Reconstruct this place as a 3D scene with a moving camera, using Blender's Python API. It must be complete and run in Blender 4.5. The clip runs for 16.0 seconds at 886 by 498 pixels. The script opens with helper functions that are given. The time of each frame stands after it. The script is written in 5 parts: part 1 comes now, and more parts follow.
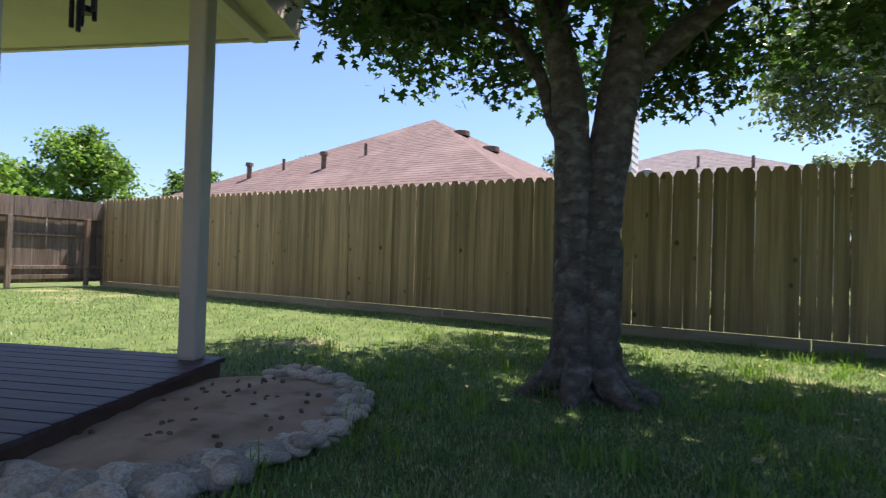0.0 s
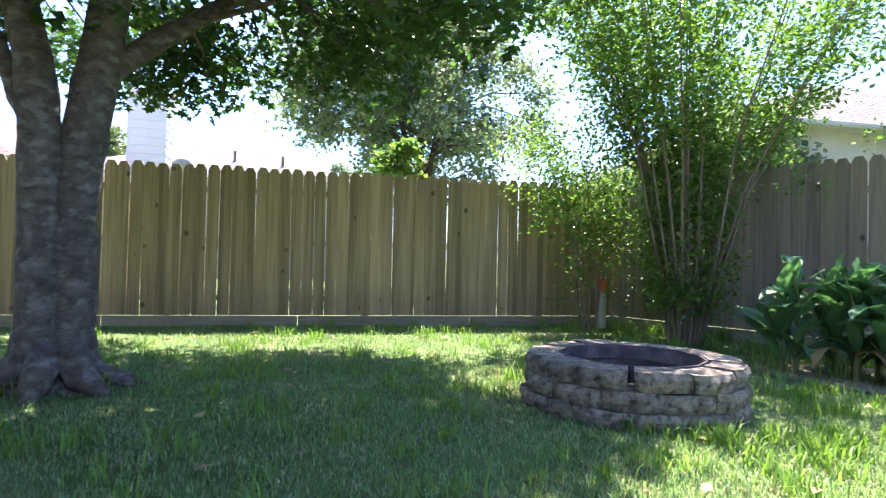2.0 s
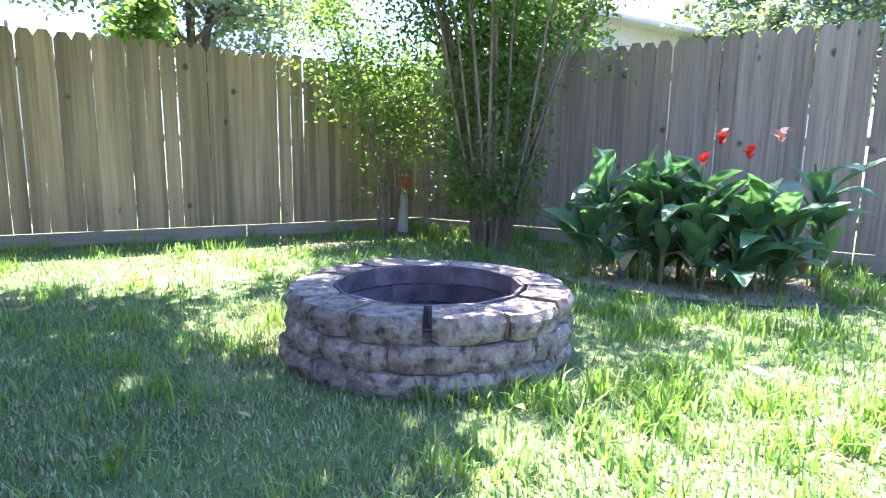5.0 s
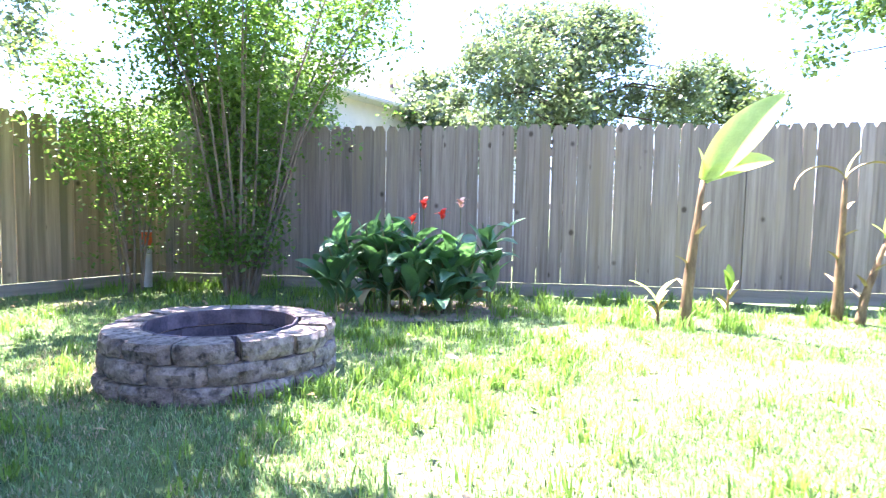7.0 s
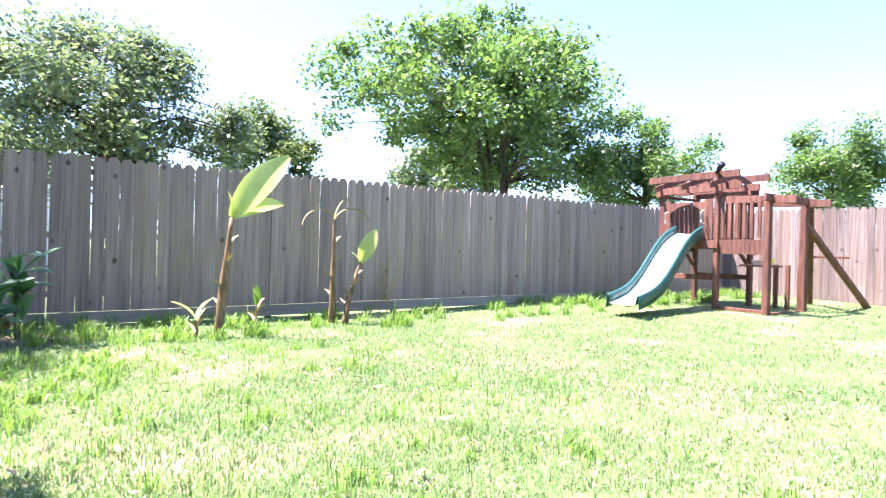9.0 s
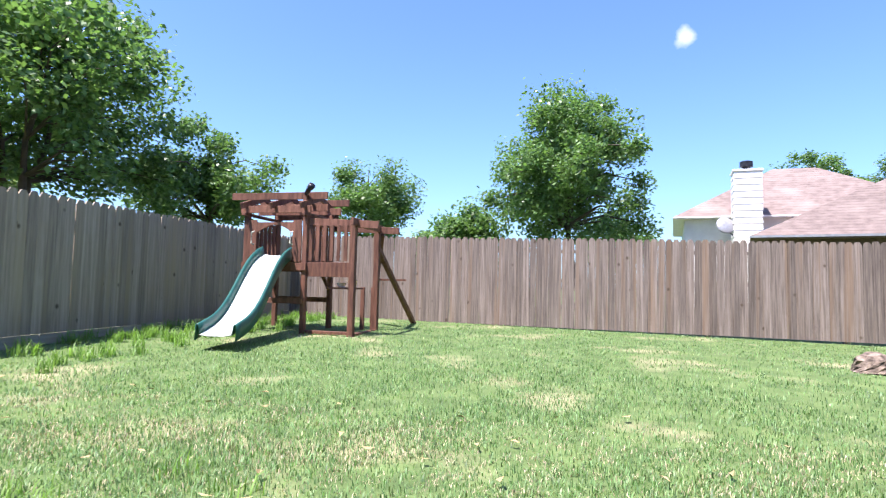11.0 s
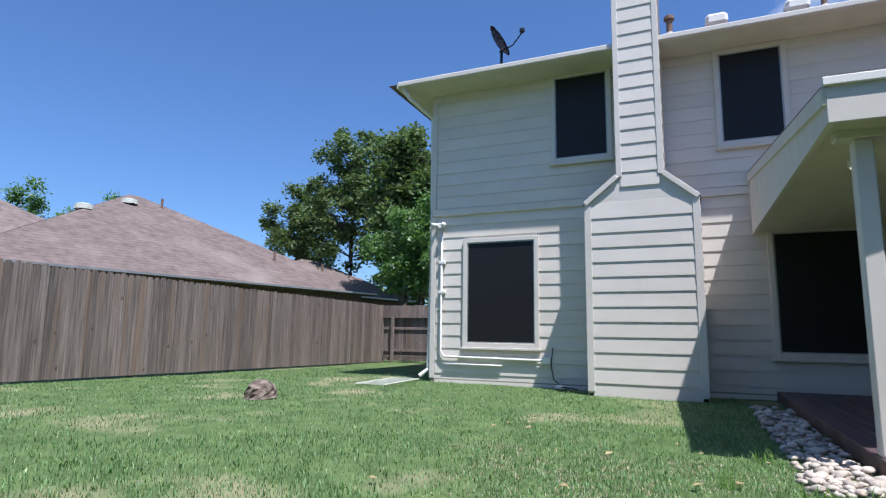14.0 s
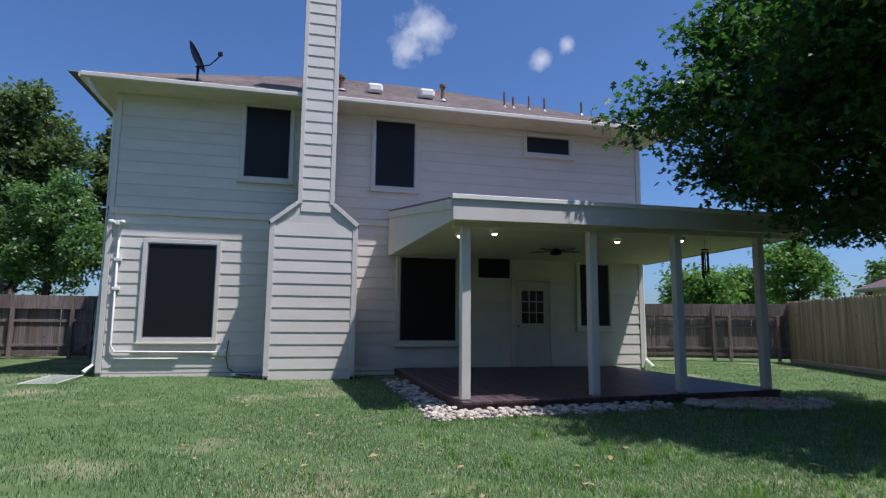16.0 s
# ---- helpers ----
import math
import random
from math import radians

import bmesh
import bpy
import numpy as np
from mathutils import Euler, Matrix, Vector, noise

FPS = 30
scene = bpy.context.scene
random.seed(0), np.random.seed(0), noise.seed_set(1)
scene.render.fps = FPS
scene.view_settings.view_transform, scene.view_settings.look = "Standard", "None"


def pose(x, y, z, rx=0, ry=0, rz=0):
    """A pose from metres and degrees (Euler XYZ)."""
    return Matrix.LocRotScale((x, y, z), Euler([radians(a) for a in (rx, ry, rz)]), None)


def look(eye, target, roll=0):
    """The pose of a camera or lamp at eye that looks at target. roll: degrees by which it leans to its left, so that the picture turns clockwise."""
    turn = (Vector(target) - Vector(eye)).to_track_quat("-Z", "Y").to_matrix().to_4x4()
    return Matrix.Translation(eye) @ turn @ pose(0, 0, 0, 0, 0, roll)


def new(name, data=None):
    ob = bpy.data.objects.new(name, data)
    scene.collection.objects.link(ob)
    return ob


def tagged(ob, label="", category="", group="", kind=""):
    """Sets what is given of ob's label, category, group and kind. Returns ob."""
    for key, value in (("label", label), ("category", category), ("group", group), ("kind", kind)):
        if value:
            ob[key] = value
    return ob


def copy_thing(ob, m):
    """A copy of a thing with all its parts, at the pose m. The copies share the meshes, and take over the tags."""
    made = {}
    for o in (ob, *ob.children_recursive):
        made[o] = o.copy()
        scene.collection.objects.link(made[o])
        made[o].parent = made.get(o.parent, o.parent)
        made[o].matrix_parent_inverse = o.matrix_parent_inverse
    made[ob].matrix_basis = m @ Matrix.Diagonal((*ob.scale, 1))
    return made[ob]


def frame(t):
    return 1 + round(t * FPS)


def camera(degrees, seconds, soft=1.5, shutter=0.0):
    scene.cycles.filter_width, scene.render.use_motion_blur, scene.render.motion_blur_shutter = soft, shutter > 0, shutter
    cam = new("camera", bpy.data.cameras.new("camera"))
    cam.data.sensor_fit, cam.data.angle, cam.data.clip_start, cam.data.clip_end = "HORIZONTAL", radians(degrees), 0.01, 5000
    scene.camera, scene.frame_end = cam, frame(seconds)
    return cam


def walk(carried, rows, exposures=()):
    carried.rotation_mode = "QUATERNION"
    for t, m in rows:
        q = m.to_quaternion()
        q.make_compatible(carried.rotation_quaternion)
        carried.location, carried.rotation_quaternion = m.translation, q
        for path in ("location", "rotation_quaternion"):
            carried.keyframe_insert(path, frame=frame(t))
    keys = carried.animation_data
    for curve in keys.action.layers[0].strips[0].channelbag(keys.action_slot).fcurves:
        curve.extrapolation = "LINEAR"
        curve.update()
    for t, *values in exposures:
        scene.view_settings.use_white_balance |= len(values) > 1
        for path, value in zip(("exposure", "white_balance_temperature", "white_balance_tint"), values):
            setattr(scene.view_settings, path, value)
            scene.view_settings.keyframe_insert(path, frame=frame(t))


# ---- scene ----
cam = camera(75.6, 16.0, 1.2, 0.12)
# time, eye x y z, yaw, pitch, roll
ROWS = [
    (0.0, 0.000, -0.000, 0.855, 9.69, 0.83, -1.70),
    (0.5, 0.114, -0.212, 0.851, -1.38, 0.96, -1.71),
    (1.0, 0.262, -0.401, 0.849, -11.65, 1.08, -1.53),
    (1.5, 0.296, -0.539, 0.841, -23.17, 1.23, -1.38),
    (2.0, 0.344, -0.490, 0.846, -33.49, 1.15, -1.35),
    (2.5, 0.516, -0.325, 0.881, -41.86, 0.47, -1.23),
    (3.0, 0.865, -0.162, 0.909, -43.46, -1.73, -1.10),
    (3.2, 0.982, -0.093, 0.896, -43.89, -3.07, -1.12),
    (5.3, 1.288, 0.205, 0.858, -53.96, -9.45, -1.02),
    (5.5, 1.258, 0.183, 0.867, -55.36, -9.53, -0.95),
    (6.0, 1.039, 0.051, 0.914, -59.66, -9.40, -0.96),
    (6.5, 0.648, -0.020, 0.966, -67.26, -5.92, -1.28),
    (7.0, 0.218, -0.053, 0.965, -79.50, -3.66, -1.13),
    (7.5, -0.151, -0.047, 0.982, -89.96, -1.79, -1.10),
    (8.0, -0.470, -0.009, 0.995, -102.57, -0.15, -1.15),
    (8.5, -0.616, -0.082, 0.971, -111.76, 0.07, -1.31),
    (9.0, -0.962, -0.092, 1.003, -121.46, 0.04, -1.50),
    (9.5, -0.950, -0.091, 1.009, -131.96, 0.07, -1.71),
    (9.7, -0.936, -0.101, 1.008, -136.18, 0.12, -1.69),
    (11.8, 1.137, -1.119, 0.925, -183.51, 5.40, -1.41),
    (12.0, 1.197, -1.354, 0.922, -187.94, 6.04, -1.60),
    (12.5, 1.512, -2.015, 0.924, -208.32, 7.99, -1.42),
    (13.0, 1.974, -2.450, 0.892, -224.45, 8.53, -1.18),
    (13.5, 2.598, -2.767, 0.895, -235.68, 8.61, -0.90),
    (14.0, 3.355, -3.005, 0.931, -246.41, 8.51, -0.89),
    (14.5, 4.063, -3.184, 0.998, -255.02, 8.30, -0.83),
    (15.0, 4.707, -3.394, 1.070, -265.98, 8.10, -0.83),
    (15.5, 5.283, -3.604, 1.128, -275.50, 7.98, -0.68),
    (16.0, 5.752, -3.913, 1.137, -283.70, 7.39, -0.52),
]
# the clip's camera opens up as it turns to the shaded side and closes again on the open lawn
EXPO = [(0.0, 1.12, 7300, 20), (1.5, 2.05, 7000, 20), (3.2, 3.0, 6500, 26), (5.3, 3.25, 6150, 34), (7.0, 3.4, 6200, 36), (8.5, 3.0, 6250, 35), (9.7, 2.15, 6450, 32),
        (11.8, 1.15, 6150, 15), (12.6, 0.7, 5950, 13), (13.3, 0.48, 5850, 13), (14.5, 0.52, 5850, 15), (16.0, 0.08, 5850, 17)]
walk(cam, [(t, pose(x, y, z, 90 + pitch, roll, yaw)) for t, x, y, z, yaw, pitch, roll in ROWS], EXPO)

# ---------------- world and sun ----------------
SUN = Vector((0.28, 0.36, 1.0)).normalized()      # direction towards the sun
CLOUDS = [((-0.8614, 0.178, 0.4758), 0.034), ((-0.8808, 0.1491, 0.4494), 0.026), ((-0.8265, 0.3634, 0.4298), 0.017), ((-0.8008, 0.3986, 0.4471), 0.013), ((-0.1418, -0.9118, 0.3854), 0.014)]
world = bpy.data.worlds.new("sky")
scene.world = world
world.use_nodes = True
wn, wl = world.node_tree.nodes, world.node_tree.links
sky = wn.new("ShaderNodeTexSky")
sky.sky_type, sky.sun_disc = "NISHITA", False
sky.sun_elevation = math.asin(SUN.z)
sky.sun_rotation = math.atan2(SUN.x, SUN.y)
sky.dust_density, sky.ozone_density, sky.air_density = 1.0, 3.5, 1.0
# a few small fair-weather clouds
wtc, wnz = wn.new("ShaderNodeTexCoord"), wn.new("ShaderNodeTexNoise")
wnz.inputs["Scale"].default_value, wnz.inputs["Detail"].default_value = 30.0, 9
wl.new(wtc.outputs["Generated"], wnz.inputs["Vector"])
tint = wn.new("ShaderNodeMixRGB")
tint.blend_type, tint.inputs["Fac"].default_value = "MULTIPLY", 1.0
tint.inputs["Color2"].default_value = (0.80, 1.0, 1.22, 1)      # a clear, deep blue day
wl.new(sky.outputs["Color"], tint.inputs["Color1"])
last = tint.outputs["Color"]
for way, size in CLOUDS:
    dv, ma, cr, mx = wn.new("ShaderNodeVectorMath"), wn.new("ShaderNodeMath"), wn.new("ShaderNodeMapRange"), wn.new("ShaderNodeMixRGB")
    dv.operation, dv.inputs[1].default_value = "DISTANCE", way
    wl.new(wtc.outputs["Generated"], dv.inputs[0])
    ma.operation, ma.inputs[1].default_value = "MULTIPLY_ADD", -size * 2.6
    wl.new(wnz.outputs["Fac"], ma.inputs[0])
    wl.new(dv.outputs["Value"], ma.inputs[2])
    cr.inputs["From Min"].default_value, cr.inputs["From Max"].default_value = 0.0, -1.5 * size
    wl.new(ma.outputs[0], cr.inputs["Value"])
    wl.new(cr.outputs[0], mx.inputs["Fac"])
    wl.new(last, mx.inputs["Color1"])
    mx.inputs["Color2"].default_value = (6.5, 6.8, 7.4, 1)
    last = mx.outputs["Color"]
wl.new(last, wn["Background"].inputs["Color"])
wn["Background"].inputs["Strength"].default_value = 0.092
sun = new("sun", bpy.data.lights.new("sun", "SUN"))
sun.data.energy, sun.data.angle, sun.data.color = 5.0, radians(0.55), (1.0, 0.955, 0.88)
sun.matrix_world = look((0, 0, 30), Vector((0, 0, 30)) - SUN)


# ---------------- materials ----------------
def mat(name, low, high, rough=0.8, scale=6.0, stretch=(1, 1, 1), detail=6, bump=0.15, fine=60.0, vary=0.0,
        metal=0.0, spec=0.3, stain=None, stain_scale=1.2, stain_at=0.62, island=False, trans=0.0, coords="Object", knots=0.0):
    """Base colour between low and high by noise at two scales, stains, relief, and a change from piece to piece."""
    m = bpy.data.materials.new(name)
    m.use_nodes = True
    n, l = m.node_tree.nodes, m.node_tree.links
    b = n["Principled BSDF"]
    b.inputs["Roughness"].default_value, b.inputs["Metallic"].default_value = rough, metal
    b.inputs["Specular IOR Level"].default_value = spec
    tc, mp = n.new("ShaderNodeTexCoord"), n.new("ShaderNodeMapping")
    mp.inputs["Scale"].default_value = stretch
    l.new(tc.outputs[coords], mp.inputs["Vector"])
    vec = mp.outputs["Vector"]
    if vary:
        info = n.new("ShaderNodeNewGeometry" if island else "ShaderNodeObjectInfo")
        rnd = info.outputs["Random Per Island" if island else "Random"]
        add = n.new("ShaderNodeVectorMath")
        mul = n.new("ShaderNodeMath")
        mul.operation, mul.inputs[1].default_value = "MULTIPLY", 37.0
        l.new(rnd, mul.inputs[0])
        l.new(vec, add.inputs[0])
        l.new(mul.outputs[0], add.inputs[1])
        vec = add.outputs[0]
    n1, n2 = n.new("ShaderNodeTexNoise"), n.new("ShaderNodeTexNoise")
    n1.inputs["Scale"].default_value, n1.inputs["Detail"].default_value = scale, detail
    n2.inputs["Scale"].default_value, n2.inputs["Detail"].default_value = fine, 3
    l.new(vec, n1.inputs["Vector"])
    l.new(vec, n2.inputs["Vector"])
    mixf = n.new("ShaderNodeMath")
    mixf.operation, mixf.inputs[1].default_value = "MULTIPLY_ADD", 0.35
    l.new(n2.outputs["Fac"], mixf.inputs[0])
    l.new(n1.outputs["Fac"], mixf.inputs[2])
    ramp = n.new("ShaderNodeValToRGB")
    ramp.color_ramp.elements[0].position, ramp.color_ramp.elements[1].position = 0.45, 0.9
    ramp.color_ramp.elements[0].color, ramp.color_ramp.elements[1].color = (*low, 1), (*high, 1)
    l.new(mixf.outputs[0], ramp.inputs["Fac"])
    col = ramp.outputs["Color"]
    if stain:
        n3, r3, mx = n.new("ShaderNodeTexNoise"), n.new("ShaderNodeValToRGB"), n.new("ShaderNodeMixRGB")
        n3.inputs["Scale"].default_value, n3.inputs["Detail"].default_value = stain_scale, 5
        l.new(vec, n3.inputs["Vector"])
        r3.color_ramp.elements[0].position, r3.color_ramp.elements[1].position = stain_at - 0.1, stain_at + 0.1
        l.new(n3.outputs["Fac"], r3.inputs["Fac"])
        l.new(r3.outputs["Color"], mx.inputs["Fac"])
        l.new(col, mx.inputs["Color1"])
        mx.inputs["Color2"].default_value = (*stain, 1)
        col = mx.outputs["Color"]
    if knots:
        vo, kr, km = n.new("ShaderNodeTexVoronoi"), n.new("ShaderNodeValToRGB"), n.new("ShaderNodeMixRGB")
        kv = n.new("ShaderNodeMapping")
        kv.inputs["Scale"].default_value = (1.0, 1.0, 1.5)
        l.new(tc.outputs[coords], kv.inputs["Vector"])
        ka = n.new("ShaderNodeVectorMath")
        l.new(kv.outputs["Vector"], ka.inputs[0])
        if vary:
            l.new(mul.outputs[0], ka.inputs[1])
        l.new(ka.outputs[0], vo.inputs["Vector"])
        vo.inputs["Scale"].default_value = 3.4
        kr.color_ramp.elements[0].position, kr.color_ramp.elements[1].position = 0.055, 0.125
        kr.color_ramp.elements[0].color, kr.color_ramp.elements[1].color = (knots, knots, knots, 1), (0, 0, 0, 1)
        l.new(vo.outputs["Distance"], kr.inputs["Fac"])
        l.new(kr.outputs["Color"], km.inputs["Fac"])
        l.new(col, km.inputs["Color1"])
        km.inputs["Color2"].default_value = (0.055, 0.036, 0.022, 1)
        col = km.outputs["Color"]
    if vary:
        hsv, mr = n.new("ShaderNodeHueSaturation"), n.new("ShaderNodeMapRange")
        mr.inputs["To Min"].default_value, mr.inputs["To Max"].default_value = 1 - vary, 1 + vary
        l.new(rnd, mr.inputs["Value"])
        l.new(mr.outputs[0], hsv.inputs["Value"])
        l.new(col, hsv.inputs["Color"])
        col = hsv.outputs["Color"]
    l.new(col, b.inputs["Base Color"])
    if bump:
        bp = n.new("ShaderNodeBump")
        bp.inputs["Strength"].default_value, bp.inputs["Distance"].default_value = bump, 0.02
        l.new(mixf.outputs[0], bp.inputs["Height"])
        l.new(bp.outputs["Normal"], b.inputs["Normal"])
    if trans:
        t, ms = n.new("ShaderNodeBsdfTranslucent"), n.new("ShaderNodeMixShader")
        ms.inputs["Fac"].default_value = trans
        br = n.new("ShaderNodeMixRGB")
        br.blend_type, br.inputs["Fac"].default_value = "MULTIPLY", 1.0
        br.inputs["Color2"].default_value = (1.65, 1.85, 1.0, 1)
        l.new(col, br.inputs["Color1"])
        l.new(br.outputs["Color"], t.inputs["Color"])
        l.new(b.outputs["BSDF"], ms.inputs[1])
        l.new(t.outputs["BSDF"], ms.inputs[2])
        l.new(ms.outputs["Shader"], n["Material Output"].inputs["Surface"])
    return m


M = {}
M["soil"] = mat("lawn_soil", (0.06, 0.10, 0.03), (0.125, 0.18, 0.06), 0.95, 3.0, bump=0.4, fine=45, stain=(0.34, 0.29, 0.18), stain_scale=0.7, stain_at=0.65)
M["grass"] = mat("grass", (0.082, 0.172, 0.056), (0.185, 0.295, 0.132), 0.5, 1.2, bump=0, fine=9, vary=0.5, island=True, trans=0.3, stain=(0.36, 0.35, 0.20), stain_scale=0.9, stain_at=0.65, spec=0.5)
M["straw"] = mat("dry_thatch", (0.30, 0.26, 0.17), (0.52, 0.46, 0.33), 0.8, 4, bump=0, vary=0.35, island=True, trans=0.15)
M["weed"] = mat("weed_leaf", (0.10, 0.20, 0.04), (0.2, 0.32, 0.08), 0.5, 6, bump=0, vary=0.2, island=True, trans=0.35)
M["cedar_new"] = mat("fence_pine", (0.275, 0.20, 0.118), (0.46, 0.35, 0.22), 0.85, 5.0, (6, 6, 0.35), bump=0.25, fine=30, vary=0.2, stain=(0.20, 0.16, 0.095), stain_scale=1.5, stain_at=0.58, knots=0.82)
M["cedar_grey"] = mat("fence_greyed", (0.195, 0.158, 0.125), (0.37, 0.312, 0.255), 0.88, 5.0, (6, 6, 0.35), bump=0.25, fine=30, vary=0.17, stain=(0.30, 0.24, 0.165), stain_scale=1.4, stain_at=0.62, knots=0.82)
M["cedar_old"] = mat("fence_weathered", (0.085, 0.066, 0.058), (0.265, 0.215, 0.19), 0.88, 7.0, (7, 7, 0.3), bump=0.3, fine=34, vary=0.26, stain=(0.19, 0.125, 0.085), stain_scale=1.3, stain_at=0.64, knots=0.75)
M["kick"] = mat("kickboard", (0.25, 0.225, 0.17), (0.36, 0.33, 0.26), 0.9, 4.0, (0.5, 0.5, 6), bump=0.2, vary=0.1)
M["bark"] = mat("oak_bark", (0.075, 0.062, 0.052), (0.19, 0.165, 0.145), 0.95, 8.0, (1.5, 1.5, 2.2), bump=1.0, fine=40, stain=(0.27, 0.26, 0.245), stain_scale=7.5, stain_at=0.62)
M["bark_far"] = mat("bark_far", (0.05, 0.04, 0.03), (0.13, 0.10, 0.08), 0.95, 4, bump=0.4)
M["bark_myrtle"] = mat("myrtle_bark", (0.16, 0.12, 0.085), (0.30, 0.24, 0.18), 0.8, 6, (3, 3, 0.5), bump=0.2)
M["leaf_oak"] = mat("oak_leaf", (0.028, 0.075, 0.018), (0.065, 0.14, 0.032), 0.42, 3, bump=0, vary=0.3, island=True, trans=0.38, spec=0.5)
M["leaf_live"] = mat("live_oak_leaf", (0.10, 0.15, 0.085), (0.19, 0.235, 0.145), 0.42, 2, bump=0, vary=0.4, island=True, trans=0.3, spec=0.5)
M["leaf_lime"] = mat("bright_leaf", (0.075, 0.15, 0.035), (0.145, 0.24, 0.065), 0.45, 3, bump=0, vary=0.3, island=True, trans=0.42)
M["leaf_mid"] = mat("green_leaf", (0.07, 0.14, 0.045), (0.14, 0.225, 0.08), 0.42, 3, bump=0, vary=0.35, island=True, trans=0.35, spec=0.5)
M["leaf_pine"] = mat("pine_needle", (0.075, 0.12, 0.05), (0.155, 0.20, 0.085), 0.6, 3, bump=0, vary=0.35, island=True, trans=0.25)
M["canna"] = mat("canna_leaf", (0.05, 0.14, 0.065), (0.10, 0.22, 0.10), 0.42, 5, bump=0.05, vary=0.25, trans=0.25, spec=0.5)
M["canna_stem"] = mat("canna_stem", (0.09, 0.13, 0.05), (0.2, 0.2, 0.09), 0.6, 5, bump=0.1)
M["canna_dry"] = mat("dry_leaf", (0.26, 0.19, 0.09), (0.42, 0.33, 0.17), 0.8, 8, bump=0.2, vary=0.15)
M["canna_red"] = mat("canna_petal", (0.62, 0.03, 0.03), (0.85, 0.09, 0.06), 0.5, 9, bump=0, trans=0.25)
M["canna_pink"] = mat("canna_petal_faded", (0.8, 0.36, 0.22), (0.88, 0.55, 0.40), 0.5, 9, bump=0)
M["banana"] = mat("banana_leaf", (0.36, 0.45, 0.14), (0.55, 0.62, 0.24), 0.4, 4, (1, 1, 1), bump=0.05, vary=0.12, trans=0.4)
M["banana_stem"] = mat("banana_stem", (0.09, 0.055, 0.03), (0.28, 0.20, 0.10), 0.8, 8, (3, 3, 0.6), bump=0.4, fine=40)
M["block"] = mat("retaining_block", (0.13, 0.108, 0.085), (0.36, 0.315, 0.26), 0.95, 16, bump=1.0, fine=85, vary=0.16, stain=(0.05, 0.042, 0.034), stain_scale=24, stain_at=0.61)
M["soot"] = mat("sooty_block", (0.06, 0.052, 0.06), (0.19, 0.165, 0.18), 0.95, 6, bump=0.4, vary=0.2)
M["ash"] = mat("ash_bed", (0.03, 0.026, 0.022), (0.14, 0.12, 0.10), 1, 25, bump=0.6)
M["sand"] = mat("bare_sand", (0.38, 0.25, 0.175), (0.52, 0.37, 0.28), 1, 3, bump=0.3, fine=90, stain=(0.25, 0.17, 0.12), stain_scale=4)
M["stone"] = mat("river_stone", (0.33, 0.275, 0.225), (0.60, 0.54, 0.47), 0.7, 7, bump=0.12, vary=0.32, stain=(0.34, 0.22, 0.15), stain_scale=3)
M["stone_small"] = mat("river_stone_small", (0.33, 0.275, 0.225), (0.60, 0.54, 0.47), 0.7, 7, bump=0.12, vary=0.35, island=True, stain=(0.34, 0.22, 0.15), stain_scale=3)
M["siding"] = mat("painted_siding", (0.62, 0.565, 0.505), (0.69, 0.635, 0.57), 0.62, 2.5, (3, 0.5, 1), bump=0.05, fine=25, vary=0.025, stain=(0.58, 0.525, 0.455), stain_scale=0.8, stain_at=0.66)
M["trim"] = mat("painted_trim", (0.61, 0.56, 0.50), (0.67, 0.62, 0.56), 0.55, 3, bump=0.04, vary=0.02)
M["white"] = mat("white_paint", (0.74, 0.72, 0.68), (0.80, 0.78, 0.74), 0.5, 3, bump=0.03)
M["soffit"] = mat("soffit_paint", (0.55, 0.51, 0.40), (0.62, 0.58, 0.46), 0.65, 3, bump=0.03)
M["screen"] = mat("solar_screen", (0.010, 0.010, 0.012), (0.017, 0.016, 0.018), 0.45, 30, bump=0.02, spec=0.25)
M["shingle"] = mat("brown_shingle", (0.125, 0.095, 0.085), (0.205, 0.16, 0.145), 0.95, 3, (1, 1, 1), bump=0.3, fine=18, vary=0.10, stain=(0.235, 0.19, 0.17), stain_scale=0.5)
M["shingle_red"] = mat("red_shingle", (0.14, 0.10, 0.098), (0.22, 0.162, 0.158), 0.95, 3, bump=0.3, fine=18, vary=0.12, stain=(0.235, 0.175, 0.168), stain_scale=0.6)
M["shingle_grey"] = mat("grey_shingle", (0.12, 0.11, 0.12), (0.19, 0.175, 0.19), 0.95, 3, bump=0.3, fine=18, vary=0.1)
M["render_cream"] = mat("cream_wall", (0.52, 0.45, 0.33), (0.60, 0.53, 0.40), 0.8, 2, bump=0.05)
# brown wall, its colour deepened to stand in for shade below the eaves
M["brick_brown_shaded"] = mat("brown_brick_wall_shaded", (0.085, 0.06, 0.048), (0.14, 0.10, 0.08), 0.9, 6, bump=0.1)
M["brick_pale"] = mat("pale_wall", (0.62, 0.60, 0.58), (0.72, 0.70, 0.68), 0.8, 3, bump=0.08)
M["deck"] = mat("deck_paint", (0.065, 0.042, 0.05), (0.12, 0.08, 0.09), 0.5, 4, (0.6, 4, 4), bump=0.15, vary=0.12, stain=(0.13, 0.095, 0.09), stain_scale=2)
M["rim"] = mat("deck_rim", (0.085, 0.045, 0.035), (0.16, 0.10, 0.08), 0.6, 4, bump=0.15)
M["red_wood"] = mat("playset_cedar", (0.075, 0.032, 0.022), (0.20, 0.092, 0.062), 0.7, 5, (4, 4, 0.6), bump=0.2, vary=0.18)
M["slide"] = mat("green_plastic", (0.015, 0.085, 0.075), (0.03, 0.12, 0.105), 0.35, 4, bump=0.03)
